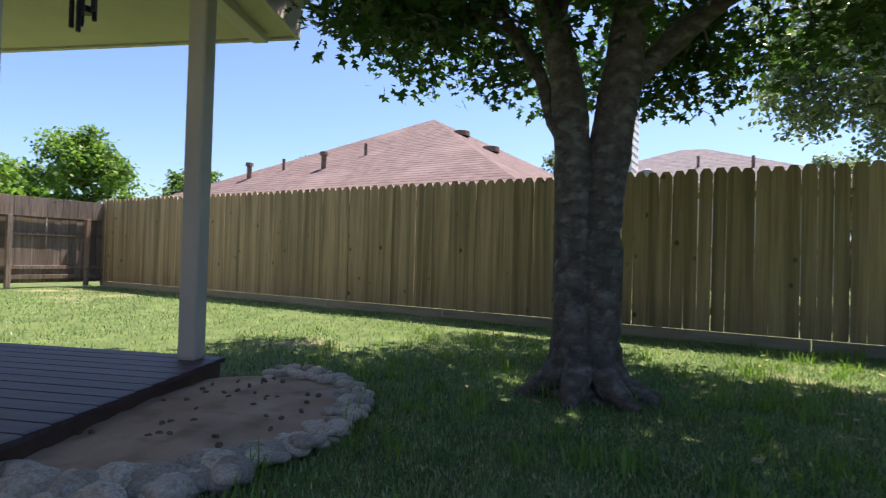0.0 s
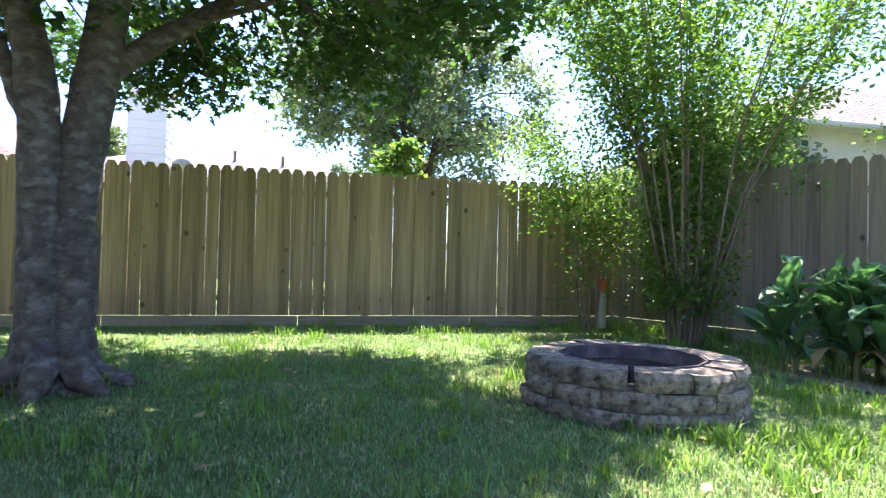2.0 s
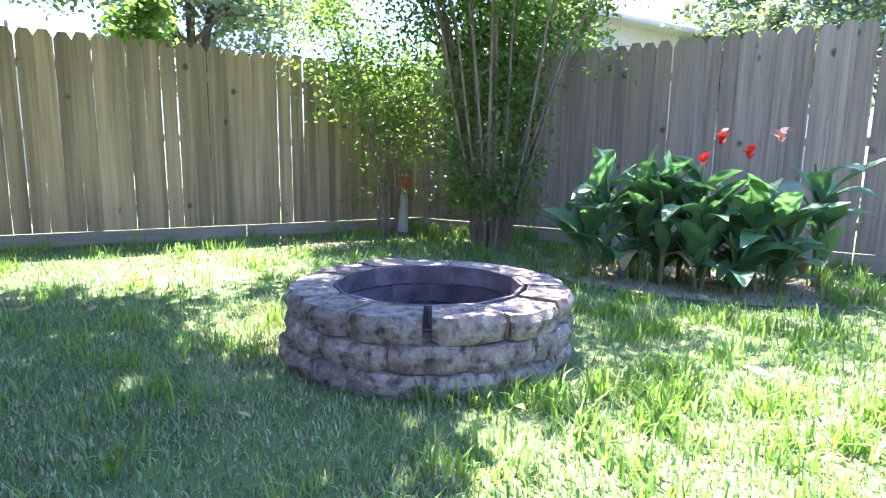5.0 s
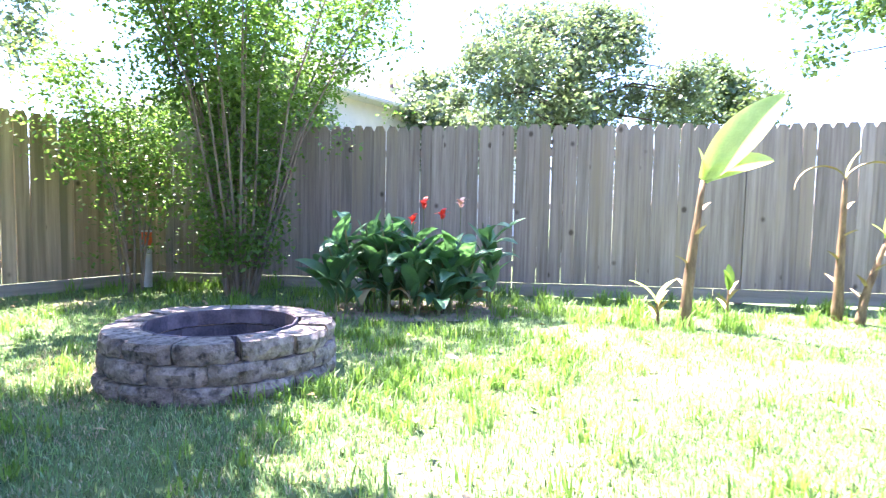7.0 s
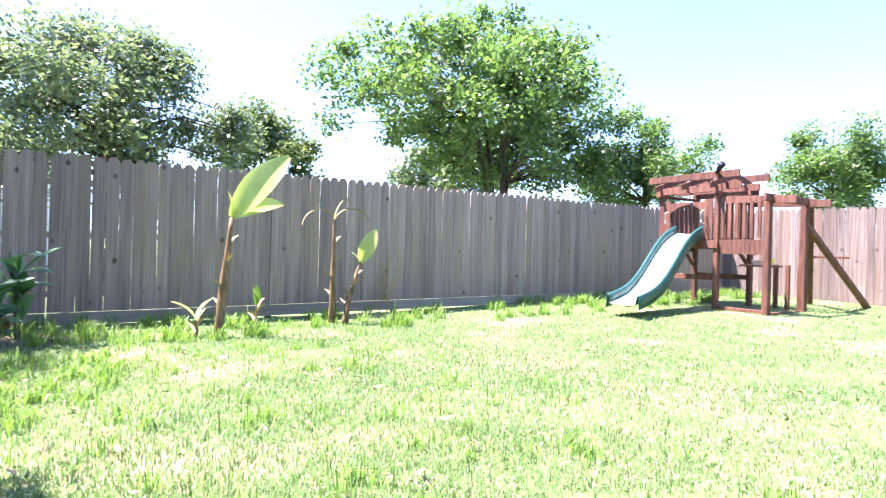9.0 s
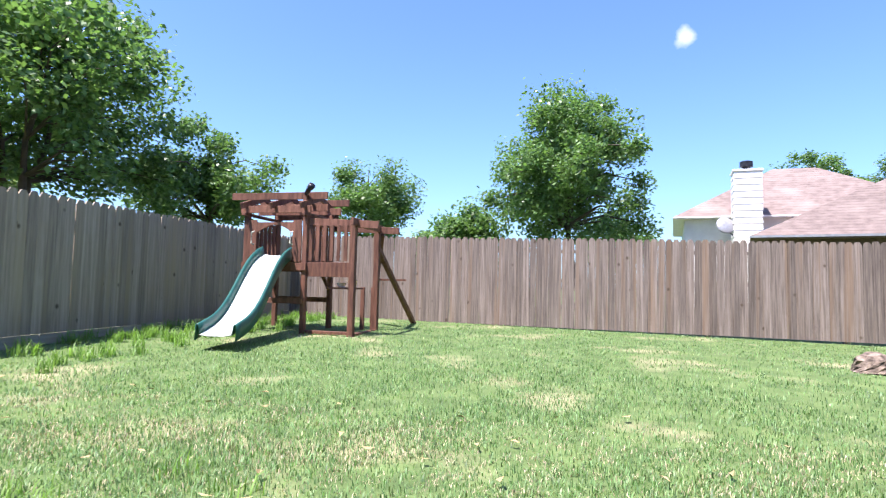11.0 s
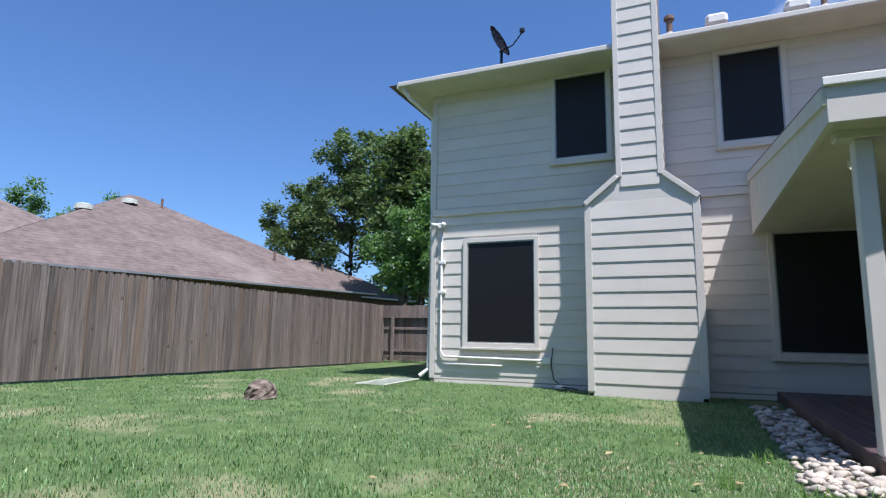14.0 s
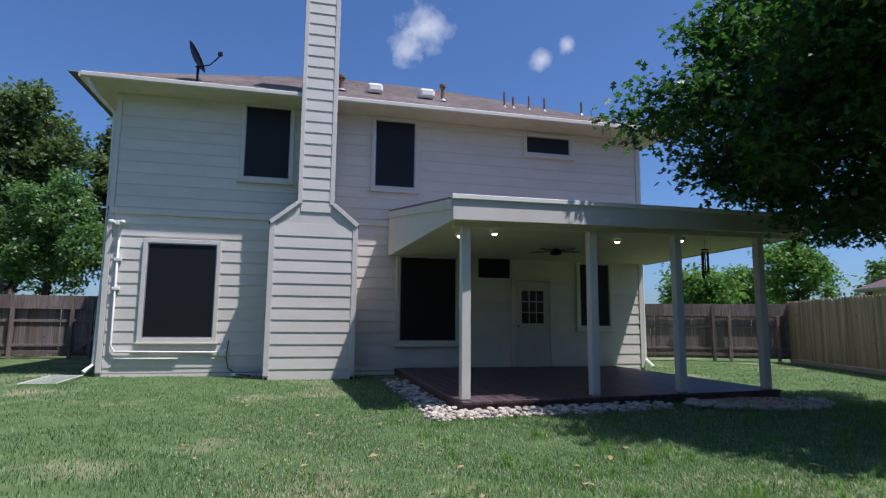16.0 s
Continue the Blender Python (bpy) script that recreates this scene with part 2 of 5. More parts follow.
M["slide_bed"] = mat("worn_slide_bed", (0.42, 0.46, 0.44), (0.62, 0.64, 0.62), 0.5, 5, bump=0.05, stain=(0.25, 0.24, 0.22), stain_scale=5, stain_at=0.68)
M["yellow"] = mat("yellow_plastic", (0.62, 0.46, 0.05), (0.72, 0.56, 0.08), 0.4, 3, bump=0)
M["metal_dark"] = mat("dark_metal", (0.018, 0.018, 0.020), (0.035, 0.035, 0.04), 0.4, 9, bump=0.02, metal=0.4)
M["metal_grey"] = mat("grey_metal", (0.30, 0.30, 0.31), (0.42, 0.42, 0.43), 0.45, 9, bump=0.02, metal=0.5)
M["pvc"] = mat("pale_pvc", (0.46, 0.47, 0.40), (0.58, 0.58, 0.50), 0.5, 5, bump=0.03)
M["orange"] = mat("orange_mark", (0.70, 0.11, 0.03), (0.80, 0.17, 0.05), 0.5, 5, bump=0)
M["brass"] = mat("rusty_vent", (0.14, 0.085, 0.06), (0.25, 0.17, 0.13), 0.7, 9, bump=0.1)
M["stump"] = mat("stump_wood", (0.09, 0.065, 0.05), (0.33, 0.26, 0.21), 0.95, 14, bump=1.0, stain=(0.05, 0.038, 0.03), stain_scale=9, stain_at=0.56)
M["earth"] = mat("bare_earth", (0.20, 0.155, 0.10), (0.33, 0.27, 0.19), 1, 6, bump=0.4)
M["cloth"] = mat("door_paint", (0.52, 0.47, 0.41), (0.58, 0.53, 0.47), 0.5, 3, bump=0.02)


def glow(name, colour, power):
    m = bpy.data.materials.new(name)
    m.use_nodes = True
    b = m.node_tree.nodes["Principled BSDF"]
    b.inputs["Base Color"].default_value = (*colour, 1)
    b.inputs["Emission Color"].default_value, b.inputs["Emission Strength"].default_value = (*colour, 1), power
    return m


M["bulb"] = glow("lit_bulb", (1.0, 0.86, 0.62), 9.0)
g_ = bpy.data.materials.new("window_glass")
g_.use_nodes = True
g_.node_tree.nodes["Principled BSDF"].inputs["Base Color"].default_value = (0.02, 0.022, 0.024, 1)
g_.node_tree.nodes["Principled BSDF"].inputs["Roughness"].default_value = 0.05
M["glass"] = g_


# ---------------- helpers ----------------
def part(name, bm, material, parent=None, label="", smooth=False):
    me = bpy.data.meshes.new(name)
    bm.to_mesh(me)
    bm.free()
    if smooth:
        me.polygons.foreach_set("use_smooth", [True] * len(me.polygons))
    me.materials.append(M[material])
    ob = new(name, me)
    if parent:
        ob.parent = parent
    return tagged(ob, label)


def thing(name, label, category, group="", kind="", at=(0, 0, 0), rz=0.0):
    ob = new(name)
    ob.empty_display_size = 0.1
    ob.matrix_world = pose(*at, 0, 0, rz)
    return tagged(ob, label, category, group, kind)


def again(name, source, parent, m):
    """One more object on the mesh of source."""
    ob = new(name, source.data)
    ob.parent = parent
    ob.matrix_local = m
    return ob


def box(bm, lo, hi, m=None, bevel=0.0):
    r = bmesh.ops.create_cube(bm, size=1.0)
    c = (Vector(lo) + Vector(hi)) / 2
    s = Vector(hi) - Vector(lo)
    mat4 = Matrix.Translation(c) @ Matrix.Diagonal((*s, 1))
    bmesh.ops.transform(bm, matrix=(m @ mat4) if m else mat4, verts=r["verts"])
    if bevel:
        es = {e for v in r["verts"] for e in v.link_edges}
        bmesh.ops.bevel(bm, geom=list(es), offset=bevel, segments=1, affect="EDGES")
    return bm


def boxes(*pairs, bevel=0.0):
    bm = bmesh.new()
    for lo, hi in pairs:
        box(bm, lo, hi, None, bevel)
    return bm


def beam(bm, a, b, w, h, roll=0.0):
    """A square timber from a to b."""
    a, b = Vector(a), Vector(b)
    d = b - a
    m = Matrix.Translation((a + b) / 2) @ d.to_track_quat("Z", "Y").to_matrix().to_4x4() @ Matrix.Rotation(roll, 4, "Z")
    return box(bm, (-w / 2, -h / 2, -d.length / 2), (w / 2, h / 2, d.length / 2), m, min(w, h) * 0.08)


def prism(bm, outline, lo, hi, axis):
    """Extrude a closed outline of 2D points along an axis (0 or 1): outline runs in the other horizontal axis and z."""
    def p(u, z, k):
        return (k, u, z) if axis == 0 else (u, k, z)
    a = [bm.verts.new(p(u, z, lo)) for u, z in outline]
    b = [bm.verts.new(p(u, z, hi)) for u, z in outline]
    bm.faces.new(a)
    bm.faces.new(b[::-1])
    for i in range(len(a)):
        j = (i + 1) % len(a)
        bm.faces.new((a[i], b[i], b[j], a[j]))
    bmesh.ops.recalc_face_normals(bm, faces=bm.faces)
    return bm


def tube(bm, pts, radii, sides=8, cap=True, wobble=0.0, rng=random):
    """A tapered tube along points."""
    rings = []
    pts = [Vector(p) for p in pts]
    for i, p in enumerate(pts):
        d = (pts[min(i + 1, len(pts) - 1)] - pts[max(i - 1, 0)]).normalized()
        q = d.to_track_quat("Z", "Y")
        ring = []
        for k in range(sides):
            a = 2 * math.pi * k / sides
            r = radii[i] * (1 + wobble * rng.uniform(-1, 1))
            ring.append(bm.verts.new(p + q @ Vector((r * math.cos(a), r * math.sin(a), 0))))
        rings.append(ring)
    for a, b in zip(rings, rings[1:]):
        for k in range(sides):
            j = (k + 1) % sides
            bm.faces.new((a[k], a[j], b[j], b[k]))
    if cap:
        bm.faces.new(rings[0][::-1])
        bm.faces.new(rings[-1])
    return bm


def from_arrays(name, verts, faces, material, parent=None, label="", smooth=False):
    me = bpy.data.meshes.new(name)
    n, k = len(faces), faces.shape[1]
    me.vertices.add(len(verts))
    me.vertices.foreach_set("co", np.asarray(verts, np.float32).ravel())
    me.loops.add(n * k)
    me.loops.foreach_set("vertex_index", faces.ravel().astype(np.int32))
    me.polygons.add(n)
    me.polygons.foreach_set("loop_start", np.arange(0, n * k, k, dtype=np.int32))
    me.update(calc_edges=True)
    me.materials.append(M[material])
    ob = new(name, me)
    if parent:
        ob.parent = parent
    return tagged(ob, label)


def leaves(name, centres, size, material, parent, rng, lobes=False, droop=0.3, label=""):
    """Small folded leaves at the given centres, one mesh: two triangles a side of the rib, or a lobed outline."""
    c = np.asarray(centres, np.float32)
    n = len(c)
    az, el = rng.uniform(0, 2 * np.pi, n), rng.normal(-droop, 0.55, n)
    d = np.stack([np.cos(az) * np.cos(el), np.sin(az) * np.cos(el), np.sin(el)], 1)
    up = rng.normal(0, 0.5, (n, 3)) + (0, 0, 1)
    s = np.cross(d, up)
    s /= np.linalg.norm(s, axis=1)[:, None] + 1e-6
    w = np.cross(s, d)
    L = size * rng.uniform(0.65, 1.3, n)[:, None]
    if lobes:      # an oak leaf: three pairs of lobes as a crossed, notched outline
        prof = [(0, 0), (0.25, 0.3), (0.35, 0.08), (0.6, 0.36), (0.68, 0.1), (1.0, 0.0), (0.68, -0.1), (0.6, -0.36), (0.35, -0.08), (0.25, -0.3)]
        v = np.stack([c + d * L * u + s * L * k + w * L * (-0.15 * abs(k)) for u, k in prof], 1).reshape(-1, 3)
        base = np.arange(n)[:, None] * 10
        f = np.concatenate([base + np.array(t) for t in ([0, 1, 2], [2, 3, 4], [4, 5, 6], [6, 7, 8], [8, 9, 0], [2, 4, 6], [2, 6, 8], [0, 2, 8])])
    else:
        prof = [(0, 0, 0), (0.5, 0.32, -0.06), (1, 0, -0.12), (0.5, -0.32, -0.06)]
        v = np.stack([c + d * L * u + s * L * k + w * L * q for u, k, q in prof], 1).reshape(-1, 3)
        base = np.arange(n)[:, None] * 4
        f = np.concatenate([base + np.array(t) for t in ([0, 1, 2], [0, 2, 3])])
    return from_arrays(name, v, f, material, parent, label)


def smooth01(v):
    v = np.clip(v, 0, 1)
    return v * v * (3 - 2 * v)


def ground_z(x, y):
    """The lawn: level by the house, rising a hand's breadth towards the far corner."""
    return -0.025 + (0.10 + 0.011 * np.clip(x, -6, 6)) * smooth01((-np.asarray(y, float) - 3.0) / 8.0)


def gz(x, y):
    return float(ground_z(x, y))


# ---------------- ground ----------------
NW, NE, SE, SW = Vector((-9.8, 11.49)), Vector((7.05, 4.98)), Vector((7.55, -13.46)), Vector((-13.2, -12.4))
FACADE, H_S, H_N = -7.30, -7.92, 4.50         # house front, and its two corners
xs = np.concatenate([[-2500, -600, -150, -60, -30], np.linspace(-16, 14, 76), [30, 60, 150, 600, 2500]])
ys = np.concatenate([[-2500, -600, -150, -60, -30], np.linspace(-20, 16, 91), [30, 60, 150, 600, 2500]])
gx_, gy_ = np.meshgrid(xs, ys)
rng = np.random.default_rng(3)
inside = (np.abs(gx_) < 17) & (np.abs(gy_) < 21)
gzv = ground_z(gx_, gy_) + np.where(inside, rng.normal(0, 0.006, gx_.shape), 0)
idx = np.arange(gx_.size).reshape(gx_.shape)
quads = np.stack([idx[:-1, :-1], idx[:-1, 1:], idx[1:, 1:], idx[1:, :-1]], -1).reshape(-1, 4)
tagged(from_arrays("ground", np.stack([gx_, gy_, gzv], -1).reshape(-1, 3), quads, "soil"), "green lawn with patches of thin dry grass", "lawn", "", "structure")

DECK = (-2.16, -1.86, 3.66)        # outer edge x, y from, y to
SKEW = 0.6                         # how much farther the deck's south end reaches out


def deck_edge(y):
    return DECK[0] + SKEW * 0.97 * np.clip((3.6 - y) / 5.4, 0, 1.1)


PIT = Vector((3.36, 1.88, 0.0))
SANDC = (-1.70, 2.74)


def in_yard(x, y):
    n = y < 7.705 - 0.3864 * x - 0.1
    e = x < 7.185 - 0.0271 * y - 0.1
    s = y > -13.07 - 0.0511 * x + 0.1
    house = (x < FACADE + 0.05) & (y > H_S) & (y < H_N)
    deck = (x < deck_edge(y) + 0.05) & (x > FACADE) & (y > DECK[1] - 0.05) & (y < DECK[2] + 0.05)
    chim = (x < -6.35) & (y > -4.7) & (y < -2.8) & (x > FACADE)
    pit = np.hypot(x - PIT.x, y - PIT.y) < 0.66
    sandy = ((x - SANDC[0]) / 0.62) ** 2 + ((y - SANDC[1]) / 0.95) ** 2 < 1
    band = (x < deck_edge(y) + 0.52) & (x > FACADE) & (y > DECK[1] - 0.5) & (y < 1.15)
    return n & e & s & ~band & ~house & ~deck & ~chim & ~pit & ~sandy & (x > -14)


def blades(name, n, area, height, width, seed, material, label, clump=0, soft=False):
    r = np.random.default_rng(seed)
    x, y = r.uniform(area[0], area[1], n), r.uniform(area[2], area[3], n)
    if soft:
        x, y = r.normal((area[0] + area[1]) / 2, (area[1] - area[0]) / 2, n), r.normal((area[2] + area[3]) / 2, (area[3] - area[2]) / 2, n)
    if clump:
        k = r.integers(0, clump, n)
        cx, cy = r.uniform(area[0], area[1], clump), r.uniform(area[2], area[3], clump)
        x, y = cx[k] + r.normal(0, 0.045, n), cy[k] + r.normal(0, 0.045, n)
    ok = in_yard(x, y)
    bare = np.sin(x * 1.7 + 2.1 * np.sin(y * 0.9)) * np.sin(y * 1.3 + 1.7 * np.sin(x * 1.1 + 2))     # thin patches
    ok &= r.uniform(0, 1, n) < np.where(bare > 0.62, 0.45, 1.0)
    x, y = x[ok], y[ok]
    n = len(x)
    z = ground_z(x, y)
    a, lean = r.uniform(0, 2 * np.pi, n), np.abs(r.normal(0.45, 0.3, n))
    h = height * r.uniform(0.5, 1.35, n)
    d = np.stack([np.cos(a), np.sin(a), np.zeros(n)], 1)
    s = np.stack([-np.sin(a), np.cos(a), np.zeros(n)], 1) * (width * r.uniform(0.7, 1.3, n) / 2)[:, None]
    b = np.stack([x, y, z - 0.004], 1)
    up = np.array([0, 0, 1.0])
    m = b + d * (h * lean * 0.35)[:, None] + up * (h * 0.6)[:, None]
    t = b + d * (h * lean * 1.1)[:, None] + up * (h * np.cos(lean * 0.8))[:, None]
    v = np.stack([b - s, b + s, m + s * 0.8, m - s * 0.8, t], 1).reshape(-1, 3)
    base = np.arange(n)[:, None] * 5
    f = np.concatenate([base + np.array(q) for q in ([0, 1, 2], [0, 2, 3], [3, 2, 4])])
    ob = from_arrays(name, v, f, material)
    return tagged(ob, label, "grass", "", "stuff")


blades("grass", 330000, (-1.6, 4.2, -4.0, 3.2), 0.038, 0.005, 11, "grass", "mown green lawn grass, thin and dry in patches", soft=True)
blades("grass", 170000, (-10, 8, -14, 12), 0.04, 0.0085, 12, "grass", "mown green lawn grass, thin and dry in patches")
blades("dry_grass", 62000, (-1.6, 4.6, -4.6, 3.2), 0.026, 0.006, 21, "straw", "dry straw-coloured thatch in the thin lawn", clump=3600)
blades("tall_grass", 3600, (2.7, 4.9, -0.3, 1.5), 0.095, 0.011, 15, "weed", "pale leafy weeds beside the fire pit", clump=90)
blades("tall_grass", 9000, (-2, 6.5, -3, 6.5), 0.11, 0.009, 13, "weed", "pale tufts of longer grass in the lawn", clump=420)
blades("tall_grass", 9000, (5.4, 7.6, -13, 5.5), 0.17, 0.012, 14, "weed", "weeds and tall grass along the fence foot", clump=240)


# ---------------- fences ----------------
def picket_mesh(w, h, t=0.018):
    """A dog-eared fence board."""
    bm = bmesh.new()
    e = 0.035
    prism(bm, [(-w / 2, 0), (w / 2, 0), (w / 2, h - e), (w / 2 - e, h), (-w / 2 + e, h), (-w / 2, h - e)], -t / 2, t / 2, 1)
    return bm


def fence(name, a, b, top_a, top_b, base_a, base_b, wood, label, kick=True, faced=True, seed=1, w=0.14, gaps=1.0):
    """Boards on the yard's side of rails and posts from a to b; faced=False shows the rails to the yard."""
    r = random.Random(seed)
    a, b = Vector(a), Vector(b)
    d = b - a
    length = d.length
    ang = math.atan2(d.y, d.x)
    root = thing(name, label, "fence", "", "", (a.x, a.y, 0), math.degrees(ang))
    side = 1 if (Vector((0, -2)) - a).cross(d) < 0 else -1     # yard on +y of the fence's own axes, or on -y
    put = 1 if faced else -1
    n = int(length / (w + 0.004))
    step = length / n
    protos = [part("picket", picket_mesh(w, 1.0), wood, root) for _ in range(1)]
    kz = 0.13 if kick else 0.03
    for i in range(n):
        f = (i + 0.5) / n
        z0 = base_a + (base_b - base_a) * f + kz
        z1 = top_a + (top_b - top_a) * f + r.uniform(-0.012, 0.012)
        gap = 1 - r.choice((0.0, 0.01, 0.02, 0.05, 0.09)) * (0.9 if faced else 0.5) * gaps
        m = pose(f * length + r.uniform(-0.004, 0.004), side * put * (0.028 + r.uniform(0, 0.006)), z0, 0, r.uniform(-0.35, 0.35), r.uniform(-1, 1)) @ Matrix.Diagonal((gap * step / w, 1, (z1 - z0), 1))
        if i == 0:
            protos[0].matrix_local = m
        else:
            again("picket", protos[0], root, m)
    for k, zr in enumerate((0.35, 1.05, 1.68)):
        bm = bmesh.new()
        beam(bm, (0, 0, base_a + zr), (length, 0, base_b + zr), 0.038, 0.075)
        part("rail", bm, wood, root)
    for i in range(int(length / 2.4) + 1):
        x = min(i * 2.4, length)
        z = base_a + (base_b - base_a) * x / length
        bm = boxes(((x - 0.045, -0.03 - 0.045 * side * put - 0.03, z - 0.05), (x + 0.045, 0.03 - 0.045 * side * put + 0.03, z + 1.72)), bevel=0.006)
        part("post", bm, wood, root)
    if kick:
        m = int(length / 2.4) + 1
        for i in range(m):
            x0, x1 = i * length / m + 0.004, (i + 1) * length / m - 0.004
            z0, z1 = base_a + (base_b - base_a) * i / m, base_a + (base_b - base_a) * (i + 1) / m
            bm = bmesh.new()
            beam(bm, (x0, side * 0.026, z0 + 0.05), (x1, side * 0.026, z1 + 0.05), 0.022, 0.15)
            part("kickboard", bm, "kick", root)
    return root, side


fence("fence_north", NW, NE, 1.93, 1.97, -0.03, -0.02, "cedar_new", "tall fence of dog-eared treated pine boards over a kickboard", seed=2, gaps=0.6)
fence("fence_east", NE, SE, 2.0, 2.07, -0.03, 0.12, "cedar_grey", "tall fence of greyed dog-eared boards over a kickboard", seed=3, gaps=0.3)
fence("fence_south", SE, SW, 2.12, 1.86, 0.11, 0.0, "cedar_old", "old weathered brown board fence with uneven tops", kick=False, seed=4, w=0.135, gaps=0.3)


def return_fence(name, a, b, seed, gate=None):
    """Boards on the far side of rails and posts, with a band of short boards along the top."""
    root, side = fence(name, a, b, 1.80, 1.80, 0.05, 0.05, "cedar_old", "weathered brown rail-side fence with a band along its top", kick=False, faced=False, seed=seed)
    length = (Vector(b) - Vector(a)).length
    n = int(length / 0.30)
    for i in range(n):
        x0, x1 = i * length / n + 0.003, (i + 1) * length / n - 0.003
        part("band_board", boxes(((x0, side * 0.06 - 0.01, 1.44), (x1, side * 0.06 + 0.01, 1.84)), bevel=0.003), "cedar_old", root)
    for i in range(int(length / 1.5) + 1):
        x = 0.4 + i * 1.5
        part("fence_post", boxes(((x - 0.045, side * 0.04, 0.0), (x + 0.045, side * 0.04 + side * 0.09, 1.45)), bevel=0.006), "cedar_old", root)
    part("bottom_rail", boxes(((0, side * 0.035, 0.16), (length, side * 0.075, 0.25)), bevel=0.004), "cedar_old", root)
    if gate is not None:
        bm = bmesh.new()
        beam(bm, (gate, side * 0.09, 0.25), (gate + 1.0, side * 0.09, 1.25), 0.035, 0.09)
        part("gate_brace", bm, "cedar_old", root)
    return root


W_END = NW + Vector((-0.34, -0.94)) * 7.6
return_fence("fence_west", NW, W_END, 5)
return_fence("side_gate_fence", SW, Vector((-13.5, -7.94)), 6, gate=2.1)


# ---------------- the house ----------------
house = thing("house", "two-storey house with cream lap siding and dark solar screens", "house", at=(0, 0, 0))
STEP, SOFF, ROOM = 3.40, 5.97, 9.0
lap = 0.2475


def lap_board(length, h, t=0.022):
    """One lap-siding board along y: proud at its lower edge."""
    bm = bmesh.new()
    prism(bm, [(0.0, 0.0), (t, 0.0), (t, 0.012), (0.006, h + 0.02), (0.0, h + 0.02)], 0, length, 1)
    return bm


part("wall", boxes(((FACADE - 0.2, H_S, -0.05), (FACADE, H_N, STEP)), ((FACADE - 0.16, H_S, STEP), (FACADE + 0.03, H_N, SOFF)),
                   ((FACADE - ROOM, H_S, -0.05), (FACADE - 0.2, H_S + 0.2, SOFF)), ((FACADE - ROOM, H_N - 0.2, -0.05), (FACADE - 0.2, H_N, SOFF)),
                   ((FACADE - ROOM - 0.2, H_S, -0.05), (FACADE - ROOM, H_N, SOFF))), "siding", house)
part("foundation", boxes(((FACADE - 0.1, H_S - 0.01, -0.1), (FACADE + 0.015, H_N + 0.01, 0.075)), bevel=0.004), "kick", house, "grey concrete footing")
low_proto = part("siding_board", lap_board(H_N - H_S - 0.2, lap), "siding", house)
low_proto.matrix_local = pose(FACADE, H_S + 0.1, -0.075)
for i in range(1, 14):
    again("siding_board", low_proto, house, pose(FACADE, H_S + 0.1, -0.075 + i * lap))
for i in range(9):
    again("siding_board", low_proto, house, pose(FACADE + 0.03, H_S + 0.1, STEP + 0.1 + i * lap))
part("step_trim", boxes(((FACADE, H_S, STEP - 0.05), (FACADE + 0.065, H_N, STEP + 0.09)), bevel=0.006), "trim", house)
for y0 in (H_S - 0.02, H_N - 0.09):
    part("corner_trim", boxes(((FACADE - 0.09, y0, 0.07), (FACADE + 0.035, y0 + 0.11, STEP - 0.05)), bevel=0.006), "trim", house)
    part("corner_trim", boxes(((FACADE - 0.09, y0, STEP + 0.09), (FACADE + 0.065, y0 + 0.11, SOFF)), bevel=0.006), "trim", house)
EAVE = FACADE + 0.76
for lo, hi in (((FACADE - 0.02, H_S - 0.46, SOFF), (EAVE, H_N + 0.6, SOFF + 0.03)), ((FACADE - ROOM, H_S - 0.46, SOFF), (FACADE - 0.02, H_S, SOFF + 0.03)), ((FACADE - ROOM, H_N, SOFF), (FACADE - 0.02, H_N + 0.6, SOFF + 0.03))):
    part("soffit", boxes((lo, hi)), "soffit", house, "pale yellowish soffit")
part("frieze", boxes(((FACADE + 0.03, H_S, SOFF - 0.16), (FACADE + 0.055, H_N, SOFF)), bevel=0.004), "trim", house)
part("gutter", boxes(((EAVE, H_S - 0.48, SOFF - 0.01), (EAVE + 0.09, H_N + 0.62, SOFF + 0.09)), ((FACADE - ROOM, H_S - 0.55, SOFF - 0.01), (EAVE, H_S - 0.46, SOFF + 0.09)), bevel=0.015), "trim", house, "cream gutter")


def hip_roof(bm, lx, ly, z0, z1, over, n, lip=0.006):
    """Four slopes of n stepped shingle courses each, about the origin."""
    ax, ay = lx / 2 + over, ly / 2 + over
    k = min(ax, ay)
    rx, ry = ax - k, ay - k
    for i in range(n):
        f0, f1 = i / n, (i + 1) / n
        za, zb = z0 + (z1 - z0) * f0 + lip, z0 + (z1 - z0) * f1
        def ring(f, z):
            x, y = ax + (rx - ax) * f, ay + (ry - ay) * f
            return [(-x, -y, z), (x, -y, z), (x, y, z), (-x, y, z)]
        lo = [bm.verts.new(p) for p in ring(f0, za)]
        hi = [bm.verts.new(p) for p in ring(f1, zb)]
        dn = prev if i else [bm.verts.new(p) for p in ring(f0, za - lip - 0.003)]
        prev = hi
        for q in range(4):
            j = (q + 1) % 4
            bm.faces.new((lo[q], lo[j], hi[j], hi[q]))
            bm.faces.new((dn[q], dn[j], lo[j], lo[q]))
    return bm


bm = hip_roof(bmesh.new(), ROOM, H_N - H_S, SOFF + 0.09, SOFF + 2.8, 0.74, 34)
bmesh.ops.translate(bm, verts=bm.verts, vec=(FACADE - ROOM / 2, (H_S + H_N) / 2, 0))
part("roof", bm, "shingle", house, "brown shingle roof")


